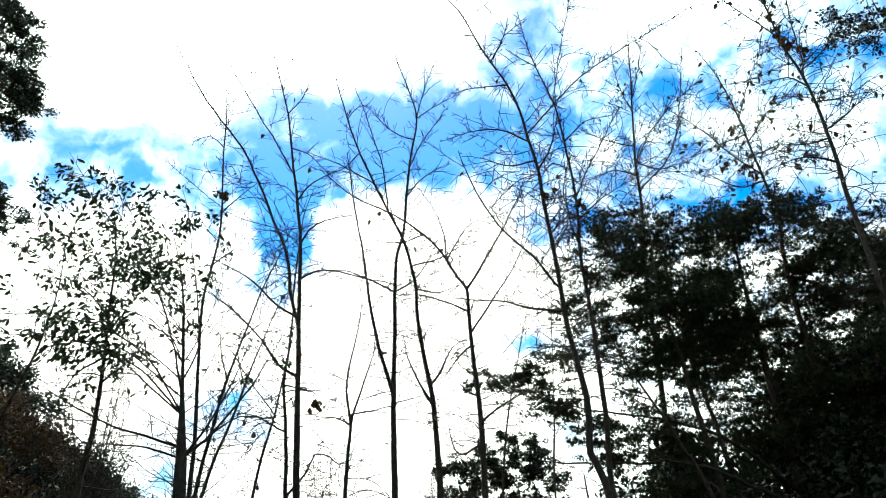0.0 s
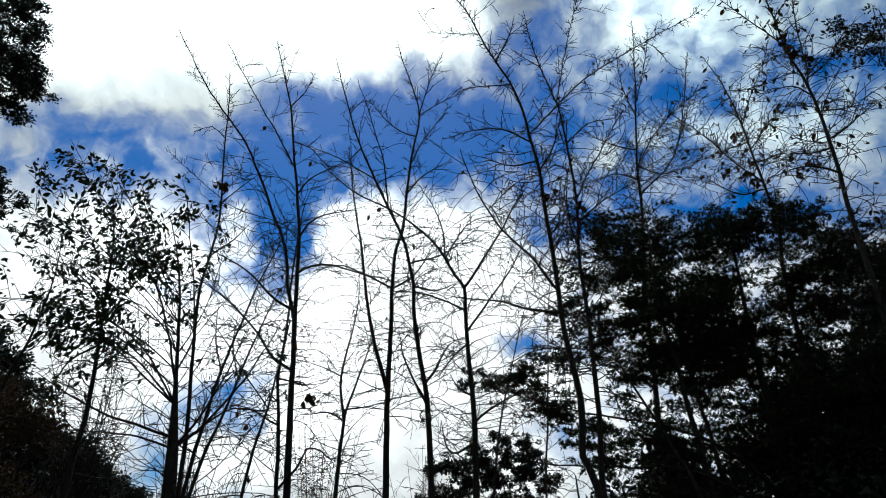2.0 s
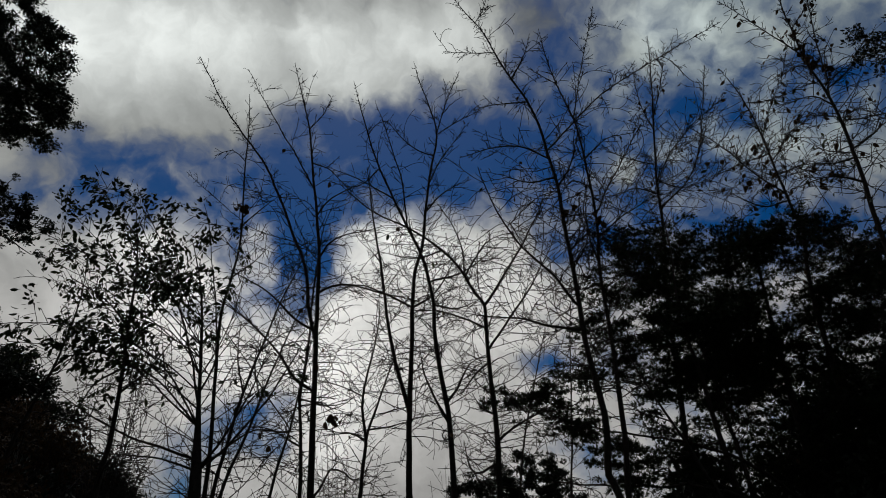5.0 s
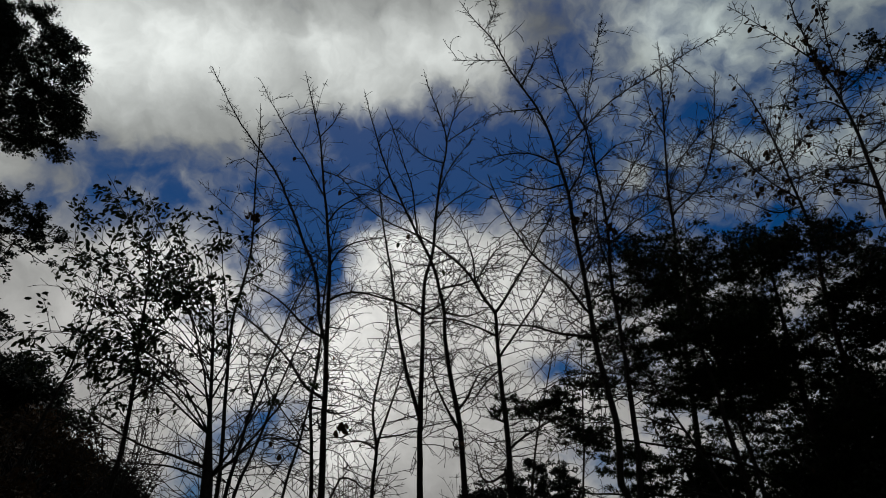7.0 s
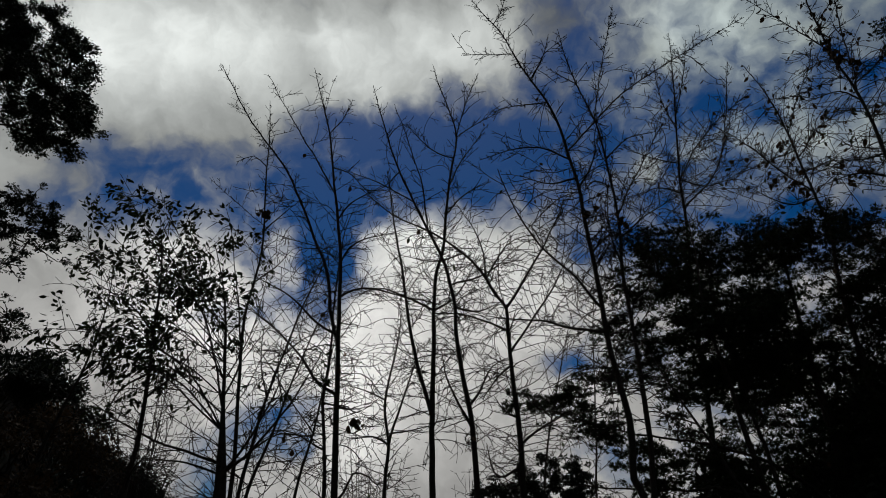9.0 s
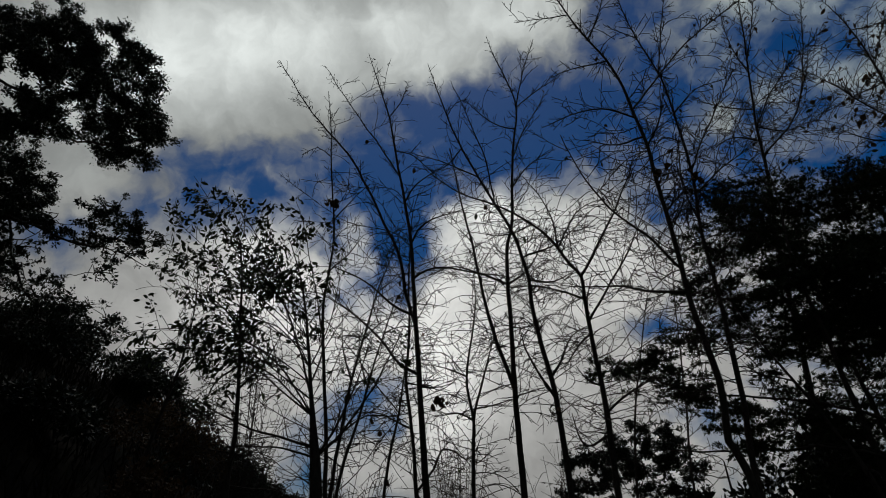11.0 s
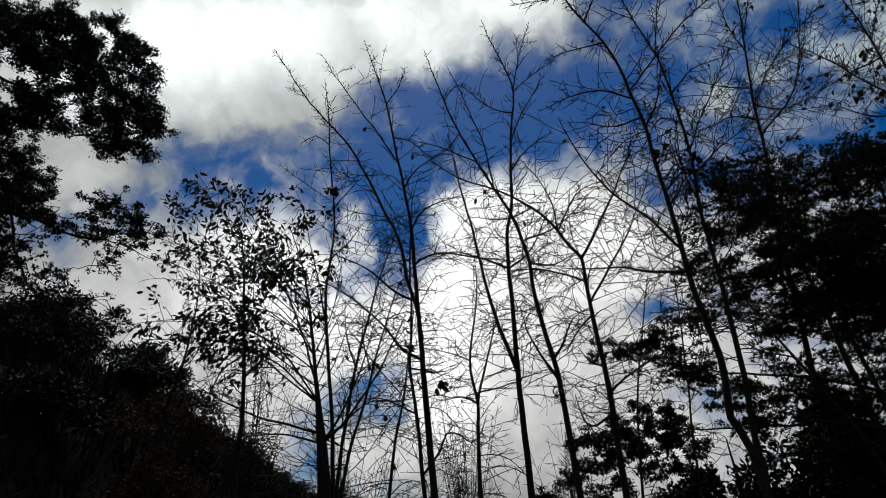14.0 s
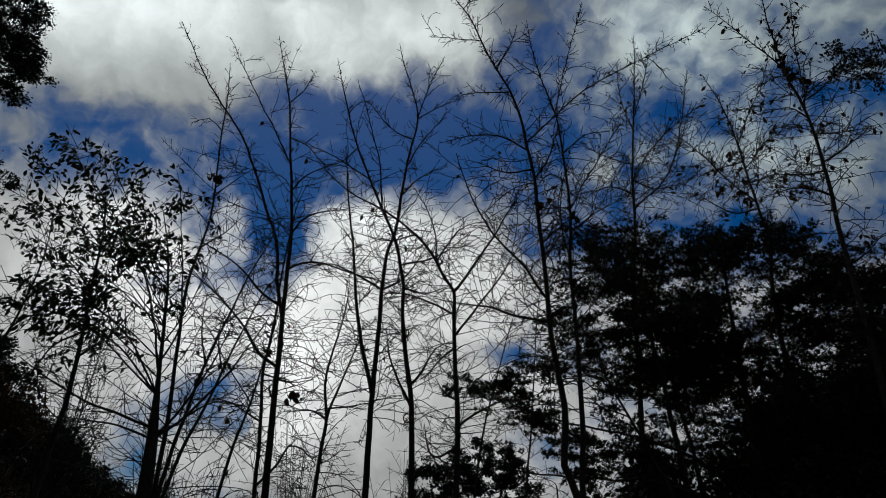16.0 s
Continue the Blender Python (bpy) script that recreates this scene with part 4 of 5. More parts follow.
# ---- evergreens: limbs with pads of needles or small leaves ----
def pad_points(rng, n, radius, squash):
    """Points in a ragged, flattened clump, crowded towards its skin."""
    d = rng.normal(size=(n, 3))
    d /= np.linalg.norm(d, axis=1)[:, None]
    lump = np.array([0.72 + 0.55 * noise.noise((v[0] * 2.3 + radius * 31, v[1] * 2.3, v[2] * 2.3)) for v in d])
    r = rng.random(n) ** 0.45 * radius * np.clip(lump, 0.3, 1.3)
    return d * r[:, None] * np.array([1, 1, squash]), d


def evergreen_frame(name, label, foot, girth, height, limbs, rng, clump, shoots_each=26, compact=False, boughs=()):
    root = new(name)
    root.location = (*foot, float(ground_height(*foot)) - 0.05)
    tagged(root, label, "tree", "evergreens in the dell")
    top = height * 0.82
    line = spline([(0, 0, 0), (rng.uniform(-0.1, 0.1), 0, top * 0.35), (rng.uniform(-0.15, 0.15), 0.1, top * 0.7), (0.05, 0, top)], 0.25)
    share = line[:, 2] / top
    radii = girth * (1 - 0.9 * share) + girth * 0.4 * np.exp(-line[:, 2] / 0.3) + 0.006
    s = Soup()
    tube(s, line, radii, 9)
    part("trunk", s, DARK_BARK, root)
    # every limb springs from the trunk or from an earlier limb, whichever is handier
    knots, thick = line.copy(), radii.copy()
    for start, *bends in boughs:
        k = int(np.argmin(np.abs(line[:, 2] - start * height)))
        pts = spline([line[k]] + [np.array(q) for q in bends], 0.14)
        pts[1:-1] += rng.normal(size=(len(pts) - 2, 3)) * 0.012
        rr = np.linspace(min(radii[k] * 0.5, 0.036), 0.011, len(pts))
        knots, thick = np.vstack([knots, pts[2:]]), np.concatenate([thick, rr[2:]])
        s = Soup()
        tube(s, pts, rr, 8)
        part("bough", s, DARK_BARK, root)
    for at, dx, dy, dz, r in sorted(limbs, key=lambda l: math.hypot(l[1], l[2])):
        b = np.array((dx, dy, dz))
        way = b - knots
        far = np.linalg.norm(way, axis=1)
        cost = far + 0.25 * np.maximum(0, -way[:, 2] + 0.1) + 2.0 * (far < 0.25) + 0.8 * np.abs(knots[:, 2] / height - at) * (np.arange(len(knots)) < len(line))
        k = int(np.argmin(cost))
        a, reach = knots[k], far[k]
        bend = np.array([rng.normal() * 0.1, rng.normal() * 0.1, rng.uniform(-0.16, 0.12)]) * reach
        pts = spline([a, a + (b - a) * 0.35 + bend, a + (b - a) * 0.7 + bend * rng.uniform(0.1, 0.9), b], 0.15)
        pts[1:-1] += rng.normal(size=(len(pts) - 2, 3)) * 0.02
        r0 = min(thick[k] * 0.65, 0.012 + reach * 0.011)
        knots, thick = np.vstack([knots, pts[2:]]), np.concatenate([thick, np.linspace(r0, 0.006, len(pts))[2:]])
        s = Soup()
        tube(s, pts, np.linspace(r0, 0.005, len(pts)), 6)
        shoots, limb_foliage = Soup(), Soup()
        # side shoots near the end of the limb, each with its own clump
        spots = [(b, r * rng.uniform(0.4, 0.6))]
        for _ in range(int(8 + r * shoots_each)):
            if compact and r > 0.22:
                c = b + unit(rng.normal(size=3)) * rng.random() ** 0.4 * np.array([0.85, 0.85, 0.62]) * r
                spots.append((c, r * rng.uniform(0.3, 0.5)))
            else:
                c = b + np.clip(rng.normal(size=3), -1.8, 1.8) * np.array([0.72, 0.72, 0.42]) * r
                spots.append((c, r * rng.uniform(0.28, 0.55)))
            q = pts[int(np.argmin(np.linalg.norm(pts - c, axis=1) + 0.12 * np.linalg.norm(pts - b, axis=1)))]
            way = spline([q, (q + c) / 2 + rng.normal(size=3) * 0.05, c], 0.12)
            tube(shoots, way, np.linspace(0.007, 0.003, len(way)), 4)
        for u in np.arange(0.4 if reach < 2.4 else 0.72, 0.92, 0.28 / max(reach, 0.3)):
            c = pts[int(u * (len(pts) - 1))] + rng.normal(size=3) * 0.16
            spots.append((c, r * rng.uniform(0.25, 0.45)))
        for c, pr in spots:
            clump(limb_foliage, rng, c, pr)
        limb = part("branch", s, DARK_BARK, root)
        part("side_shoot", shoots, DARK_BARK, limb, kind="stuff")
        yield root, limb, limb_foliage


def needle_spray(soup, shoots, tufts, rng, c, r):
    """A flat, slightly drooping spray: needle-clad fingers fanning out from a point."""
    lean = rng.normal(size=2) * 0.16
    for a in np.arange(0, 2 * math.pi, 0.8) + rng.uniform(0, 0.8):
        a += rng.normal() * 0.15
        reach = r * rng.uniform(0.45, 1.25)
        out = np.array([math.cos(a), math.sin(a), 0.1 + lean[0] * math.cos(a) + lean[1] * math.sin(a)])
        n = max(3, int(reach * reach * 92) + 2)
        u = rng.random(n) ** 0.6
        side = np.array([-out[1], out[0], 0])
        p = c + out * (u * reach)[:, None] + side * (rng.normal(size=n) * 0.2 * reach * (1.1 - 0.6 * u))[:, None]
        p[:, 2] += rng.normal(size=n) * 0.03 - 0.22 * reach * u * u
        w = out + rng.normal(size=(n, 3)) * 0.5 + np.array([0, 0, 0.25])
        for i in range(3):
            scatter(soup, tufts[i], p[i::3], w[i::3], rng.uniform(0.055, 0.1, len(p[i::3])), rng)
        end = c + out * reach * 0.9 - np.array([0, 0, 0.18 * reach])
        tube(shoots, np.array([c, (c + end) / 2 + (0, 0, 0.04 * reach), end]), (0.005, 0.004, 0.002), 3)


def needle_tree(label, foot, girth, height, limbs, seed, boughs=()):
    rng = np.random.default_rng(seed)
    tufts = [tuft_shape(rng, 6) for _ in range(3)]
    fingers = Soup()

    def clump(soup, rng, c, r):
        needle_spray(soup, fingers, tufts, rng, c, r)

    for root, limb, fol in evergreen_frame("needle_tree", label, foot, girth, height, limbs, rng, clump, boughs=boughs):
        part("foliage", fol, NEEDLE, limb, "dark green needle tufts", kind="stuff")
    part("spray", fingers, DARK_BARK, root, "thin dark twigs inside the crown", kind="stuff")


def broadleaf_evergreen(label, foot, girth, height, limbs, seed, leaf, density, boughs=()):
    rng = np.random.default_rng(seed)

    def clump(soup, rng, c, r):
        # small leaves on the outside, larger old ones within
        for count, size, spread in ((int(3300 * density * r * r) + 10, 1.0, 1.0), (int(900 * density * r * r) + 3, 1.7, 0.55)):
            if c[2] < 0.0 and r < 0.12:      # the low boughs are thinly clad
                count = count * 2 // 5
            p, d = pad_points(rng, count, r * spread, 0.55)
            w = d + rng.normal(size=d.shape) * 0.8
            scatter(soup, SMALL_LEAF, c + p, w, rng.uniform(0.75, 1.35, count) * leaf * size, rng)

    for root, limb, fol in evergreen_frame("broadleaf_evergreen", label, foot, girth, height, limbs, rng, clump, 17, True, boughs):
        part("foliage", fol, EVERLEAF, limb, "small dark evergreen leaves", kind="stuff")



needle_tree("dark evergreen with layered feathery boughs", (6.30, 11.20), 0.130, 8.6,
    limbs=(
        (0.44, -4.85, 0.64, 4.34, 0.34),
        (0.42, -4.44, -0.42, 4.19, 0.34),
        (0.36, -3.91, -0.59, 3.54, 0.34),
        (0.40, -4.12, 0.18, 3.94, 0.42),
        (0.51, -3.46, 0.51, 4.83, 0.42),
        (0.56, -3.36, -0.81, 5.19, 0.42),
        (0.69, -2.83, 0.17, 6.31, 0.42),
        (0.70, -2.85, -0.81, 6.41, 0.42),
        (0.78, -2.71, -0.37, 7.01, 0.42),
        (0.87, -1.71, 0.81, 7.69, 0.50),
        (0.81, -1.53, 0.13, 7.18, 0.50),
        (0.87, -0.58, 0.18, 7.55, 0.50),
        (0.81, -1.09, 0.45, 7.10, 0.50),
        (0.52, -2.91, -0.63, 4.85, 0.50),
        (0.59, -2.46, -0.70, 5.35, 0.50),
        (0.44, -2.55, -0.39, 4.12, 0.50),
        (0.35, -3.05, -0.06, 3.39, 0.50),
        (0.29, -2.95, -0.12, 2.87, 0.50),
        (0.60, -1.84, -0.93, 5.36, 0.50),
        (0.50, -2.01, -0.42, 4.52, 0.50),
        (0.72, -0.78, 0.04, 6.27, 0.50),
        (0.83, -0.02, 0.42, 7.23, 0.50),
        (0.37, -2.07, -0.05, 3.44, 0.50),
        (0.44, -1.54, -0.22, 3.98, 0.50),
        (0.54, -1.11, -0.29, 4.78, 0.50),
        (0.75, -1.53, 0.59, 6.65, 0.50),
        (0.78, -1.83, 0.98, 6.97, 0.50),
        (0.32, -1.58, 1.28, 3.02, 0.50),
        (0.31, -1.64, -0.16, 2.86, 0.50),
        (0.26, -1.68, 0.72, 2.45, 0.50),
        (0.27, -1.57, -0.27, 2.49, 0.50),
        (0.36, -0.75, 0.63, 3.20, 0.50),
        (0.58, -1.29, -0.69, 5.15, 0.50),
        (0.59, -1.10, 0.91, 5.20, 0.50),
        (0.51, -1.08, -0.07, 4.48, 0.50),
        (0.61, -0.30, 0.13, 5.26, 0.50),
        (0.60, -1.54, 0.22, 5.35, 0.50),
        (0.63, -0.80, -0.71, 5.58, 0.50),
        (0.52, -0.73, -0.27, 4.58, 0.50),
        (0.68, -2.21, -0.20, 6.23, 0.28),
        (0.63, -1.86, -0.20, 5.82, 0.28),
        (0.59, -1.57, -0.20, 5.49, 0.30),
        (0.50, -1.88, -0.20, 4.70, 0.26),
    ), seed=31, boughs=(
        (0.27, (-1.36, -0.98, 2.84), (-2.06, -0.67, 3.25), (-2.70, -0.43, 3.44), (-3.37, -0.23, 3.59), (-3.89, -0.11, 3.77), (-4.30, -0.02, 3.93)),
        (0.21, (-1.57, -0.99, 2.37), (-2.21, -0.72, 2.63), (-2.72, -0.53, 2.66), (-3.53, -0.29, 2.71), (-4.33, -0.12, 2.80)),
    ))

needle_tree("broad dark evergreen with dense ragged crown", (9.60, 11.60), 0.140, 6.8,
    limbs=(
        (0.43, -4.23, -0.40, 3.29, 0.42),
        (0.38, -3.80, -0.40, 2.97, 0.42),
        (0.45, -3.37, -0.40, 3.45, 0.42),
        (0.59, -2.17, -0.40, 4.40, 0.42),
        (0.53, -1.93, -0.40, 4.00, 0.42),
        (0.65, -3.71, -0.40, 4.82, 0.42),
        (0.54, -4.26, -0.40, 4.06, 0.42),
        (0.73, -3.24, -1.07, 5.40, 0.44),
        (0.74, -2.79, -1.37, 5.41, 0.40),
        (0.81, -1.77, -0.66, 5.73, 0.44),
        (0.73, -1.59, -0.95, 5.18, 0.40),
        (0.81, -1.78, 0.23, 5.71, 0.44),
        (0.69, -3.37, -1.07, 5.08, 0.56),
        (0.59, -2.16, -0.31, 4.28, 0.56),
        (0.65, -1.83, -0.73, 4.68, 0.56),
        (0.49, -2.58, 0.07, 3.61, 0.56),
        (0.42, -3.00, 0.68, 3.24, 0.56),
        (0.42, -2.31, -0.31, 3.13, 0.56),
        (0.51, -1.69, -0.62, 3.68, 0.56),
        (0.63, -1.28, -1.15, 4.47, 0.56),
        (0.33, -2.90, 0.30, 2.56, 0.56),
        (0.26, -2.76, -0.80, 2.14, 0.56),
        (0.19, -2.16, -0.33, 1.58, 0.56),
        (0.22, -3.40, 0.73, 1.92, 0.56),
        (0.15, -3.35, -0.61, 1.42, 0.56),
        (0.23, -1.18, 0.28, 1.72, 0.56),
        (0.34, -3.45, 0.95, 2.75, 0.56),
        (0.56, -0.70, -0.18, 3.87, 0.56),
        (0.54, -3.55, -0.22, 4.07, 0.56),
        (0.64, -1.72, -0.95, 4.57, 0.56),
    ), seed=32)

needle_tree("dark evergreen at the edge of the thicket", (12.60, 9.60), 0.130, 6.3,
    limbs=(
        (0.48, -4.13, 0.14, 3.53, 0.65),
        (0.29, -4.39, -0.31, 2.35, 0.65),
        (0.12, -5.01, 0.11, 1.35, 0.65),
        (0.31, -4.64, 0.52, 2.51, 0.65),
        (0.12, -3.80, 1.73, 0.87, 0.65),
        (0.39, -4.51, 0.16, 2.99, 0.65),
    ), seed=33)

broadleaf_evergreen("small dark evergreen standing behind bare trunks", (3.10, 12.80), 0.070, 4.4,
    limbs=(
        (0.80, -2.07, 0.34, 3.75, 0.42),
        (0.79, -1.49, -0.16, 3.67, 0.42),
        (0.82, -0.91, -0.44, 3.72, 0.42),
        (0.78, -2.41, -0.13, 3.72, 0.42),
        (0.56, -3.25, 0.20, 2.85, 0.33),
        (0.63, -2.81, 0.03, 3.09, 0.33),
        (0.68, -2.39, 0.06, 3.27, 0.33),
        (0.72, -1.98, -0.07, 3.42, 0.33),
        (0.81, -1.69, -0.27, 3.75, 0.33),
        (0.86, -1.30, -0.11, 3.95, 0.33),
        (0.88, -0.76, 0.25, 3.98, 0.33),
        (0.76, -0.62, -0.51, 3.44, 0.33),
        (0.57, -2.36, 0.24, 2.80, 0.33),
        (0.61, -1.89, -0.28, 2.90, 0.33),
        (0.67, -1.39, -0.39, 3.14, 0.33),
        (0.68, -0.94, -0.33, 3.11, 0.33),
        (0.63, -0.68, -0.61, 2.88, 0.33),
        (0.52, -2.88, 0.46, 2.65, 0.33),
        (0.50, -2.24, -0.13, 2.48, 0.33),
        (0.53, -1.61, -0.38, 2.51, 0.33),
        (0.55, -1.10, -0.63, 2.55, 0.33),
        (0.53, -0.69, -0.64, 2.44, 0.33),
        (0.46, -3.30, -0.26, 2.43, 0.33),
        (0.86, -1.88, -0.11, 4.00, 0.33),
        (0.93, -1.33, 0.01, 4.24, 0.33),
        (0.95, -0.79, 0.31, 4.30, 0.33),
        (0.76, -1.53, 0.33, 3.54, 0.33),
        (0.76, -1.05, -0.39, 3.49, 0.33),
    ), leaf=0.040, density=0.80, seed=34)

broadleaf_evergreen("large overhanging evergreen with dense lumpy foliage", (-8.60, 4.20), 0.220, 8.5,
    limbs=(
        (0.39, 2.98, 2.16, 3.79, 0.36),
        (0.42, 2.82, 2.76, 4.04, 0.36),
        (0.24, 3.88, 1.72, 2.55, 0.36),
        (0.32, 3.13, 2.86, 3.25, 0.36),
        (0.20, 3.72, 2.27, 2.24, 0.36),
        (0.23, 3.39, 2.89, 2.49, 0.36),
        (0.12, 3.80, 2.16, 1.56, 0.36),
        (0.16, 3.21, 2.39, 1.86, 0.36),
        (0.19, 3.36, 2.24, 2.10, 0.36),
        (0.17, 3.81, 1.67, 1.96, 0.36),
        (0.32, 2.81, 2.37, 3.20, 0.36),
        (0.26, 2.83, 2.54, 2.69, 0.36),
        (0.24, 3.05, 1.91, 2.46, 0.36),
        (0.31, 3.06, 1.69, 3.02, 0.36),
        (0.45, 2.24, 2.30, 4.18, 0.36),
        (0.36, 2.83, 1.42, 3.41, 0.36),
        (0.36, 2.53, 2.41, 3.52, 0.36),
        (0.29, 2.81, 1.52, 2.89, 0.36),
        (0.32, 2.63, 1.21, 3.05, 0.36),
        (0.30, 2.37, 0.86, 2.89, 0.36),
        (0.24, 2.59, 0.26, 2.34, 0.36),
        (0.25, 2.65, 0.96, 2.44, 0.36),
        (0.23, 2.49, 0.63, 2.28, 0.36),
        (0.18, 3.21, 1.01, 1.97, 0.36),
        (0.23, 2.76, 1.78, 2.33, 0.36),
        (0.26, 2.91, 1.68, 2.65, 0.36),
        (0.20, 3.15, 0.84, 2.12, 0.36),
        (0.18, 2.67, 0.64, 1.89, 0.36),
        (0.41, 1.77, 1.71, 3.75, 0.36),
        (0.23, 2.54, 0.42, 2.24, 0.36),
        (0.30, 2.78, 1.37, 2.96, 0.36),
        (0.27, 2.37, 2.70, 2.70, 0.38),
        (0.14, 3.16, 1.37, 1.57, 0.38),
        (0.20, 2.58, 1.54, 2.09, 0.38),
        (0.16, 2.65, 0.55, 1.73, 0.38),
        (0.12, 3.03, 1.12, 1.29, 0.38),
        (0.19, 2.05, 1.69, 1.90, 0.38),
        (0.13, 2.44, 0.98, 1.44, 0.38),
        (0.12, 2.60, 1.13, 1.06, 0.38),
        (0.16, 1.97, 2.16, 1.67, 0.38),
        (0.13, 2.08, 2.42, 1.48, 0.38),
        (0.12, 2.71, 0.77, 0.76, 0.38),
        (0.12, 2.05, 1.25, 0.87, 0.38),
        (0.12, 2.70, 1.07, 0.57, 0.38),
        (0.12, 2.57, 1.52, 0.77, 0.38),
        (0.12, 2.36, 2.17, 0.93, 0.38),
        (0.12, 2.30, 2.04, 0.74, 0.38),
        (0.12, 2.71, 1.09, 0.20, 0.38),
        (0.12, 2.37, 1.09, 0.33, 0.38),
        (0.12, 2.53, 1.53, 0.39, 0.38),
        (0.12, 2.37, 1.25, 0.04, 0.38),
        (0.12, 2.14, 1.79, 0.19, 0.38),
        (0.12, 1.84, 1.74, -0.02, 0.38),
        (0.12, 2.71, 1.48, -0.27, 0.38),
        (0.12, 2.48, 1.52, -0.43, 0.38),
        (0.12, 2.86, 0.94, -0.85, 0.38),
        (0.12, 3.69, 1.80, 0.47, 0.20),
        (0.12, 3.19, 2.73, 1.09, 0.20),
        (0.12, 3.83, 2.22, 0.49, 0.20),
        (0.12, 3.88, 2.37, 0.36, 0.20),
        (0.12, 3.61, 2.28, 0.36, 0.20),
        (0.12, 3.80, 2.34, 0.15, 0.20),
        (0.12, 3.08, 2.31, 0.41, 0.20),
        (0.12, 3.48, 1.35, 0.12, 0.20),
        (0.12, 3.75, 1.99, -0.23, 0.14),
        (0.12, 2.64, 2.39, 0.60, 0.14),
        (0.12, 2.95, 1.72, -0.20, 0.14),
        (0.12, 2.56, 2.49, 0.04, 0.14),
        (0.12, 3.69, 1.51, -0.60, 0.14),
        (0.12, 2.52, 2.01, 0.23, 0.14),
        (0.12, 2.83, 1.54, -0.04, 0.14),
        (0.12, 2.88, 1.87, -0.45, 0.22),
        (0.12, 2.57, 2.58, -0.17, 0.22),
        (0.12, 3.61, 1.70, -0.76, 0.22),
        (0.12, 3.31, 2.35, -0.51, 0.22),
        (0.12, 3.73, 2.07, -0.85, 0.22),
        (0.12, 3.20, 1.84, -0.76, 0.22),
        (0.12, 3.21, 2.96, -0.59, 0.22),
        (0.12, 3.43, 2.17, -0.88, 0.22),
        (0.12, 3.28, 2.94, -0.41, 0.22),
        (0.12, 3.74, 1.53, -1.10, 0.22),
        (0.12, 2.23, 2.55, -0.45, 0.22),
        (0.12, 3.03, 3.14, -0.75, 0.22),
        (0.12, 2.43, 1.94, -0.18, 0.22),
        (0.12, 3.06, 1.34, -0.85, 0.22),
        (0.12, 2.76, 2.20, -0.79, 0.22),
        (0.23, 1.96, 0.29, 2.19, 0.55),
        (0.13, 1.83, 0.68, 1.35, 0.55),
        (0.12, 2.45, 0.50, 0.06, 0.55),
        (0.14, 2.05, 0.03, 1.44, 0.55),
        (0.12, 2.13, 0.43, 0.36, 0.55),
    ), leaf=0.029, density=1.6, seed=35, boughs=(
        (0.19, (1.78, 0.48, 2.14), (2.04, 0.85, 2.26), (2.32, 1.20, 2.21), (2.60, 1.51, 2.08), (2.91, 1.83, 1.70), (3.13, 2.02, 1.71), (3.40, 2.25, 1.82)),
        (0.10, (2.06, 0.71, 0.54), (2.35, 1.08, 0.44), (2.58, 1.34, 0.42), (2.79, 1.56, 0.36), (2.97, 1.74, 0.32), (3.25, 2.00, 0.21), (3.53, 2.23, 0.25)),
        (0.10, (2.02, 0.99, 0.26), (2.37, 1.40, 0.41), (2.63, 1.69, 0.41), (2.72, 1.77, 0.01), (2.87, 1.92, -0.39), (3.05, 2.08, -0.58)),
        (0.26, (1.64, 0.28, 2.71), (2.04, 0.85, 2.87), (2.45, 1.35, 2.93), (2.91, 1.82, 2.82), (3.26, 2.14, 2.59)),
    ))

broadleaf_evergreen("overhanging tree with small crisp leaves", (11.20, 6.60), 0.130, 8.6,
    limbs=(
        (0.65, -5.15, -0.14, 6.22, 0.18),
        (0.57, -5.41, -0.54, 5.54, 0.18),
        (0.59, -5.01, -0.28, 5.72, 0.18),
        (0.55, -5.35, -0.88, 5.36, 0.18),
        (0.51, -5.41, -0.75, 5.02, 0.18),
        (0.53, -5.59, -0.58, 5.27, 0.18),
        (0.59, -4.73, -0.45, 5.68, 0.18),
        (0.55, -4.82, -0.49, 5.28, 0.18),
        (0.55, -5.10, -1.14, 5.33, 0.18),
        (0.56, -4.57, -0.63, 5.40, 0.18),
    ), leaf=0.038, density=0.2, seed=36)

# ---- shrubs on the banks ----
def shrub(label, foot, wide, high, seed, leaf=0.05, density=1.0, mat=None):
    rng = np.random.default_rng(seed)
    root = new("shrub")
    root.location = (*foot, float(ground_height(*foot)) - 0.05)
    tagged(root, label, "shrub", "shrubs on the banks")
    fol = Soup()
    for _ in range(int(7 + wide * 4)):
        a, u = rng.uniform(0, 2 * math.pi), rng.random() ** 0.6
        tip = np.array([math.cos(a) * u * wide * 0.5, math.sin(a) * u * wide * 0.5, high * (1 - 0.55 * u * u) * rng.uniform(0.62, 1.0)])
        s = Soup()
        pts = spline([(0, 0, 0), tip * np.array([0.35, 0.35, 0.5]) + rng.normal(size=3) * 0.04, tip], 0.15)
        rr = np.linspace(0.014, 0.004, len(pts))
        tube(s, pts, rr, 5)
        stem = part("stem", s, TWIG, root)
        fol = Soup()
        r = wide * 0.22
        n = int(1500 * density * r * r) + 60
        p, d = pad_points(rng, n, r, 0.85)
        scatter(fol, SMALL_LEAF, tip + p - np.array([0, 0, r * 0.3]), d + rng.normal(size=d.shape) * 0.7, rng.uniform(0.7, 1.3, n) * leaf, rng)
        part("foliage", fol, mat or EVERLEAF, stem, kind="stuff")
    return root


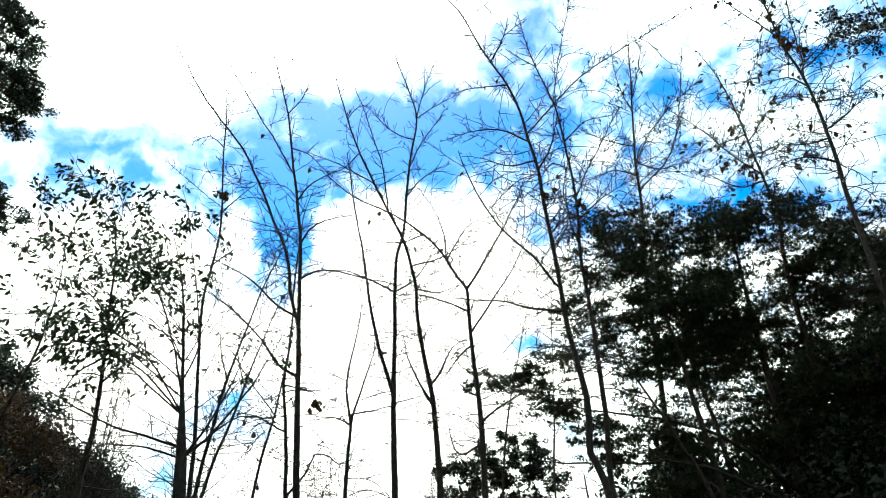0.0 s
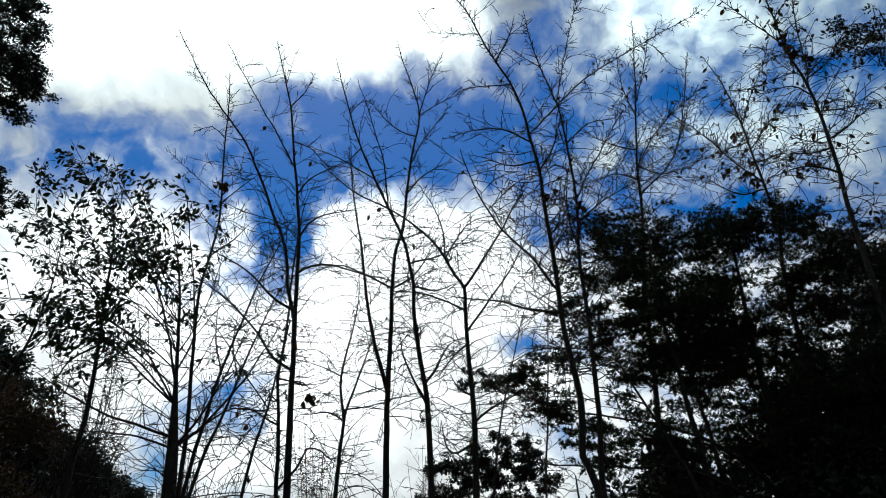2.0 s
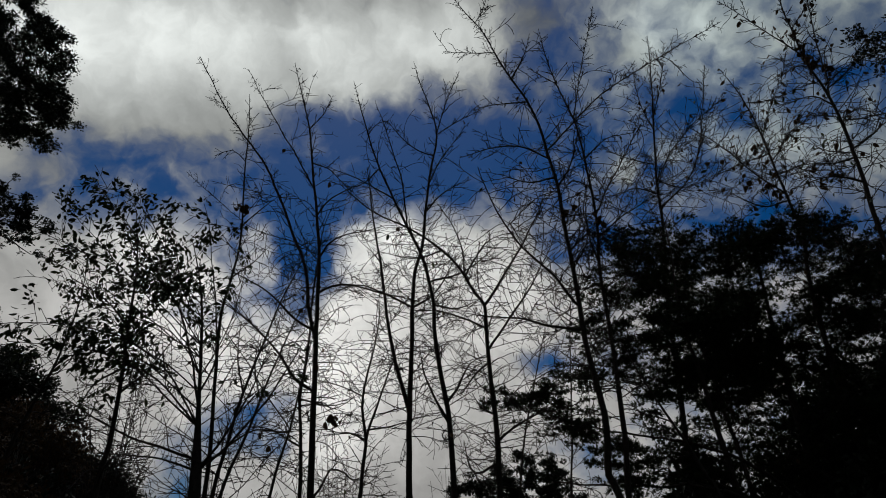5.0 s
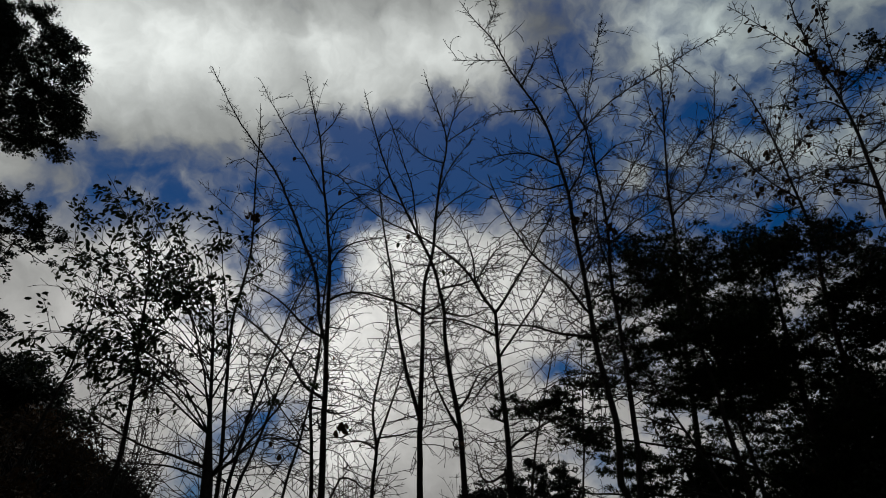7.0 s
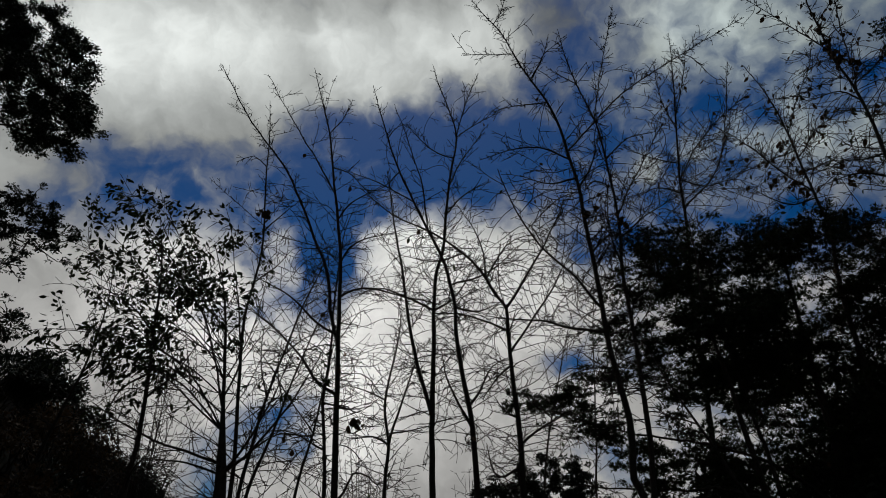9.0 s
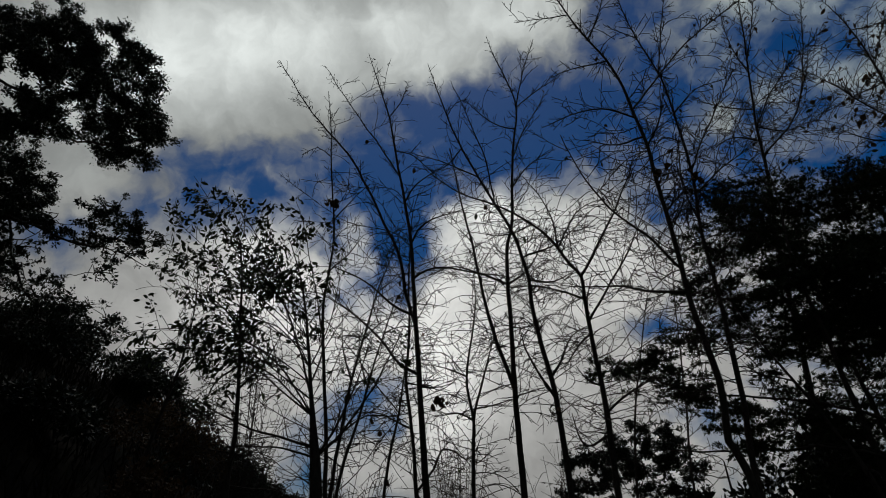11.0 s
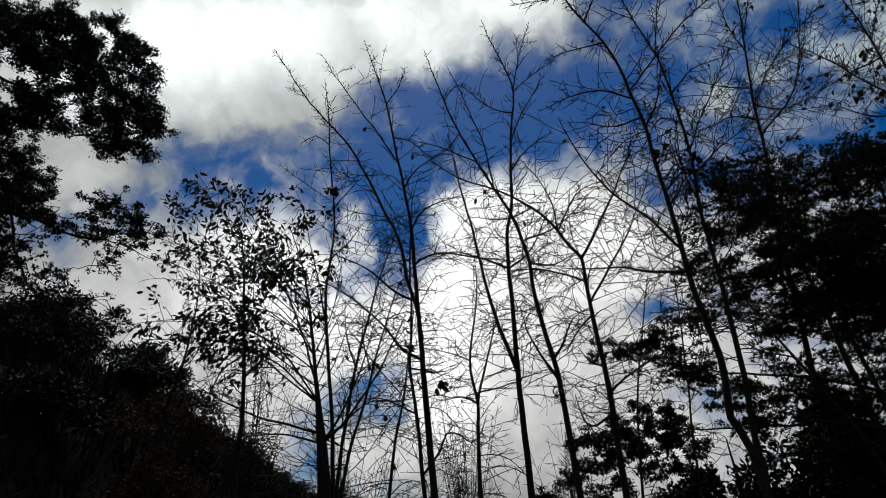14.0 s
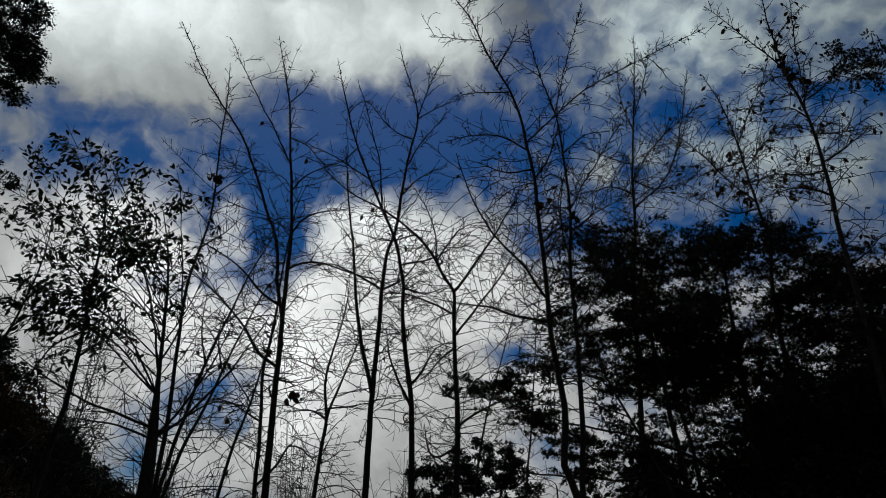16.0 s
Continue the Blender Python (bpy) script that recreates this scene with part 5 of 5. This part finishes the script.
def twiggy_shrub(label, foot, wide, high, stems, seed):
    """Many thin upright shoots from one stool."""
    rng = np.random.default_rng(seed)
    root = new("bare_shrub")
    root.location = (*foot, float(ground_height(*foot)) - 0.05)
    tagged(root, label, "shrub", "bare shrubs in the dell")
    for _ in range(stems):
        s, tips = Soup(), []
        a, u = rng.uniform(0, 2 * math.pi), rng.random()
        tip = np.array([math.cos(a) * u * wide * 0.5, math.sin(a) * u * wide * 0.5, high * rng.uniform(0.7, 1.0)])
        pts = spline([(rng.normal() * 0.06, rng.normal() * 0.06, 0), tip * np.array([0.3, 0.3, 0.5]), tip], 0.12)
        rr = np.linspace(0.012, 0.003, len(pts))
        tube(s, pts, rr, 4)
        clothe(s, rng, pts, rr, tips, 0.4, 0.16, 0.7)
        part("stem", s, TWIG, root)


def bank_shrubs():
    """The bank is overgrown from its foot to its crest."""
    rng = random.Random(8)
    for i in range(34):
        y = rng.uniform(3.5, 24)
        x = -rng.uniform(4.2, 11.0)
        high = rng.uniform(0.55, 1.05) + 0.4 * (x < -8 and y < 15)
        if y > 14:
            high *= 0.65
        shrub("low dark evergreen shrub on the bank",
              (x, y), rng.uniform(1.4, 2.3), high, 100 + i, leaf=0.085, density=0.8)


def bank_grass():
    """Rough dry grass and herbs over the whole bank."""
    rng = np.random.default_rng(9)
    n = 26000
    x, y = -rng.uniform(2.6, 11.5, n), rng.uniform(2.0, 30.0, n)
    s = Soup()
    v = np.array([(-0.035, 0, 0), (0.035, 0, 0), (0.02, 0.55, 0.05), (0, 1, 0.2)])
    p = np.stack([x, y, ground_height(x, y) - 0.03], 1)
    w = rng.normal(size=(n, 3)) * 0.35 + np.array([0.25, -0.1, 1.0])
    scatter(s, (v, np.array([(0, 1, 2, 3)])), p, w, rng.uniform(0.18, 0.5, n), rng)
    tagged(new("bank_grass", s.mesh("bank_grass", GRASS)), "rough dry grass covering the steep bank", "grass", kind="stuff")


def rise_grass():
    rng = np.random.default_rng(10)
    n = 9000
    x, y = rng.uniform(2.5, 16, n), rng.uniform(5.0, 22.0, n)
    s = Soup()
    v = np.array([(-0.035, 0, 0), (0.035, 0, 0), (0.02, 0.55, 0.05), (0, 1, 0.2)])
    p = np.stack([x, y, ground_height(x, y) - 0.03], 1)
    scatter(s, (v, np.array([(0, 1, 2, 3)])), p, rng.normal(size=(n, 3)) * 0.35 + np.array([0, 0, 1.0]), rng.uniform(0.18, 0.5, n), rng)
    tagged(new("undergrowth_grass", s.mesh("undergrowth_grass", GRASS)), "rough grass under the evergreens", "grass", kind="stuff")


bank_shrubs()
bank_grass()
rise_grass()
for foot, wide, high, seed in (((4.2, 18.0), 3.0, 2.4, 61), ((7.4, 17.0), 3.2, 3.0, 62), ((10.0, 15.5), 3.6, 4.6, 63), ((13.5, 13.0), 3.6, 4.8, 64), ((1.2, 20.5), 2.4, 2.2, 65),
                               ((-2.4, 22.0), 2.2, 2.2, 66), ((7.6, 10.4), 3.0, 2.8, 67), ((9.6, 8.6), 3.2, 3.0, 68), ((5.4, 11.0), 2.4, 2.6, 69),
                               ((7.0, 13.4), 3.2, 3.2, 70), ((9.4, 12.6), 3.4, 4.0, 74), ((11.6, 10.8), 3.6, 4.2, 75), ((12.4, 7.8), 3.4, 3.0, 76), ((8.6, 14.6), 3.2, 3.2, 77),
                               ((11.6, 13.2), 3.6, 4.8, 78), ((2.6, 13.8), 2.2, 2.4, 80), ((5.2, 12.8), 2.6, 3.4, 81), ((1.6, 15.6), 2.4, 2.5, 82),
                               ((5.8, 14.6), 3.0, 4.2, 83), ((6.4, 9.2), 2.6, 2.2, 84), ((3.4, 16.0), 2.6, 3.0, 85), ((3.5, 12.2), 2.2, 3.5, 86), ((4.4, 11.6), 2.2, 3.7, 87), ((2.5, 12.9), 2.0, 3.3, 90), ((7.4, 11.4), 2.8, 4.2, 88), ((8.2, 11.0), 3.0, 4.0, 89)):
    shrub("dark evergreen undergrowth at the foot of the trees", foot, wide, high, seed, leaf=0.13, density=0.42)
twiggy_shrub("bare shrub of thin upright twigs", (-1.5, 11.6), 2.0, 4.6, 30, 71)
twiggy_shrub("bare twiggy shrub at the foot of the bank", (-4.6, 10.0), 2.4, 4.2, 28, 72)
twiggy_shrub("bare shrub of fine shoots among saplings", (-3.0, 9.6), 2.0, 3.8, 26, 73)
twiggy_shrub("bare shrub between the slender trunks", (0.3, 12.4), 2.4, 3.9, 24, 79)
shrub("yellowing shrub at the foot of slender trunks", (3.05, 8.3), 1.2, 2.65, 91, leaf=0.06, density=0.9, mat=OCHRE_LEAF)
shrub("brown-leaved shrub on the crest of the bank", (-6.5, 10.7), 1.9, 2.0, 92, leaf=0.07, density=0.8, mat=DRY_LEAF)
shrub("brown-leaved shrub half way up the bank", (-5.0, 8.3), 1.6, 1.9, 93, leaf=0.07, density=0.8, mat=DRY_LEAF)
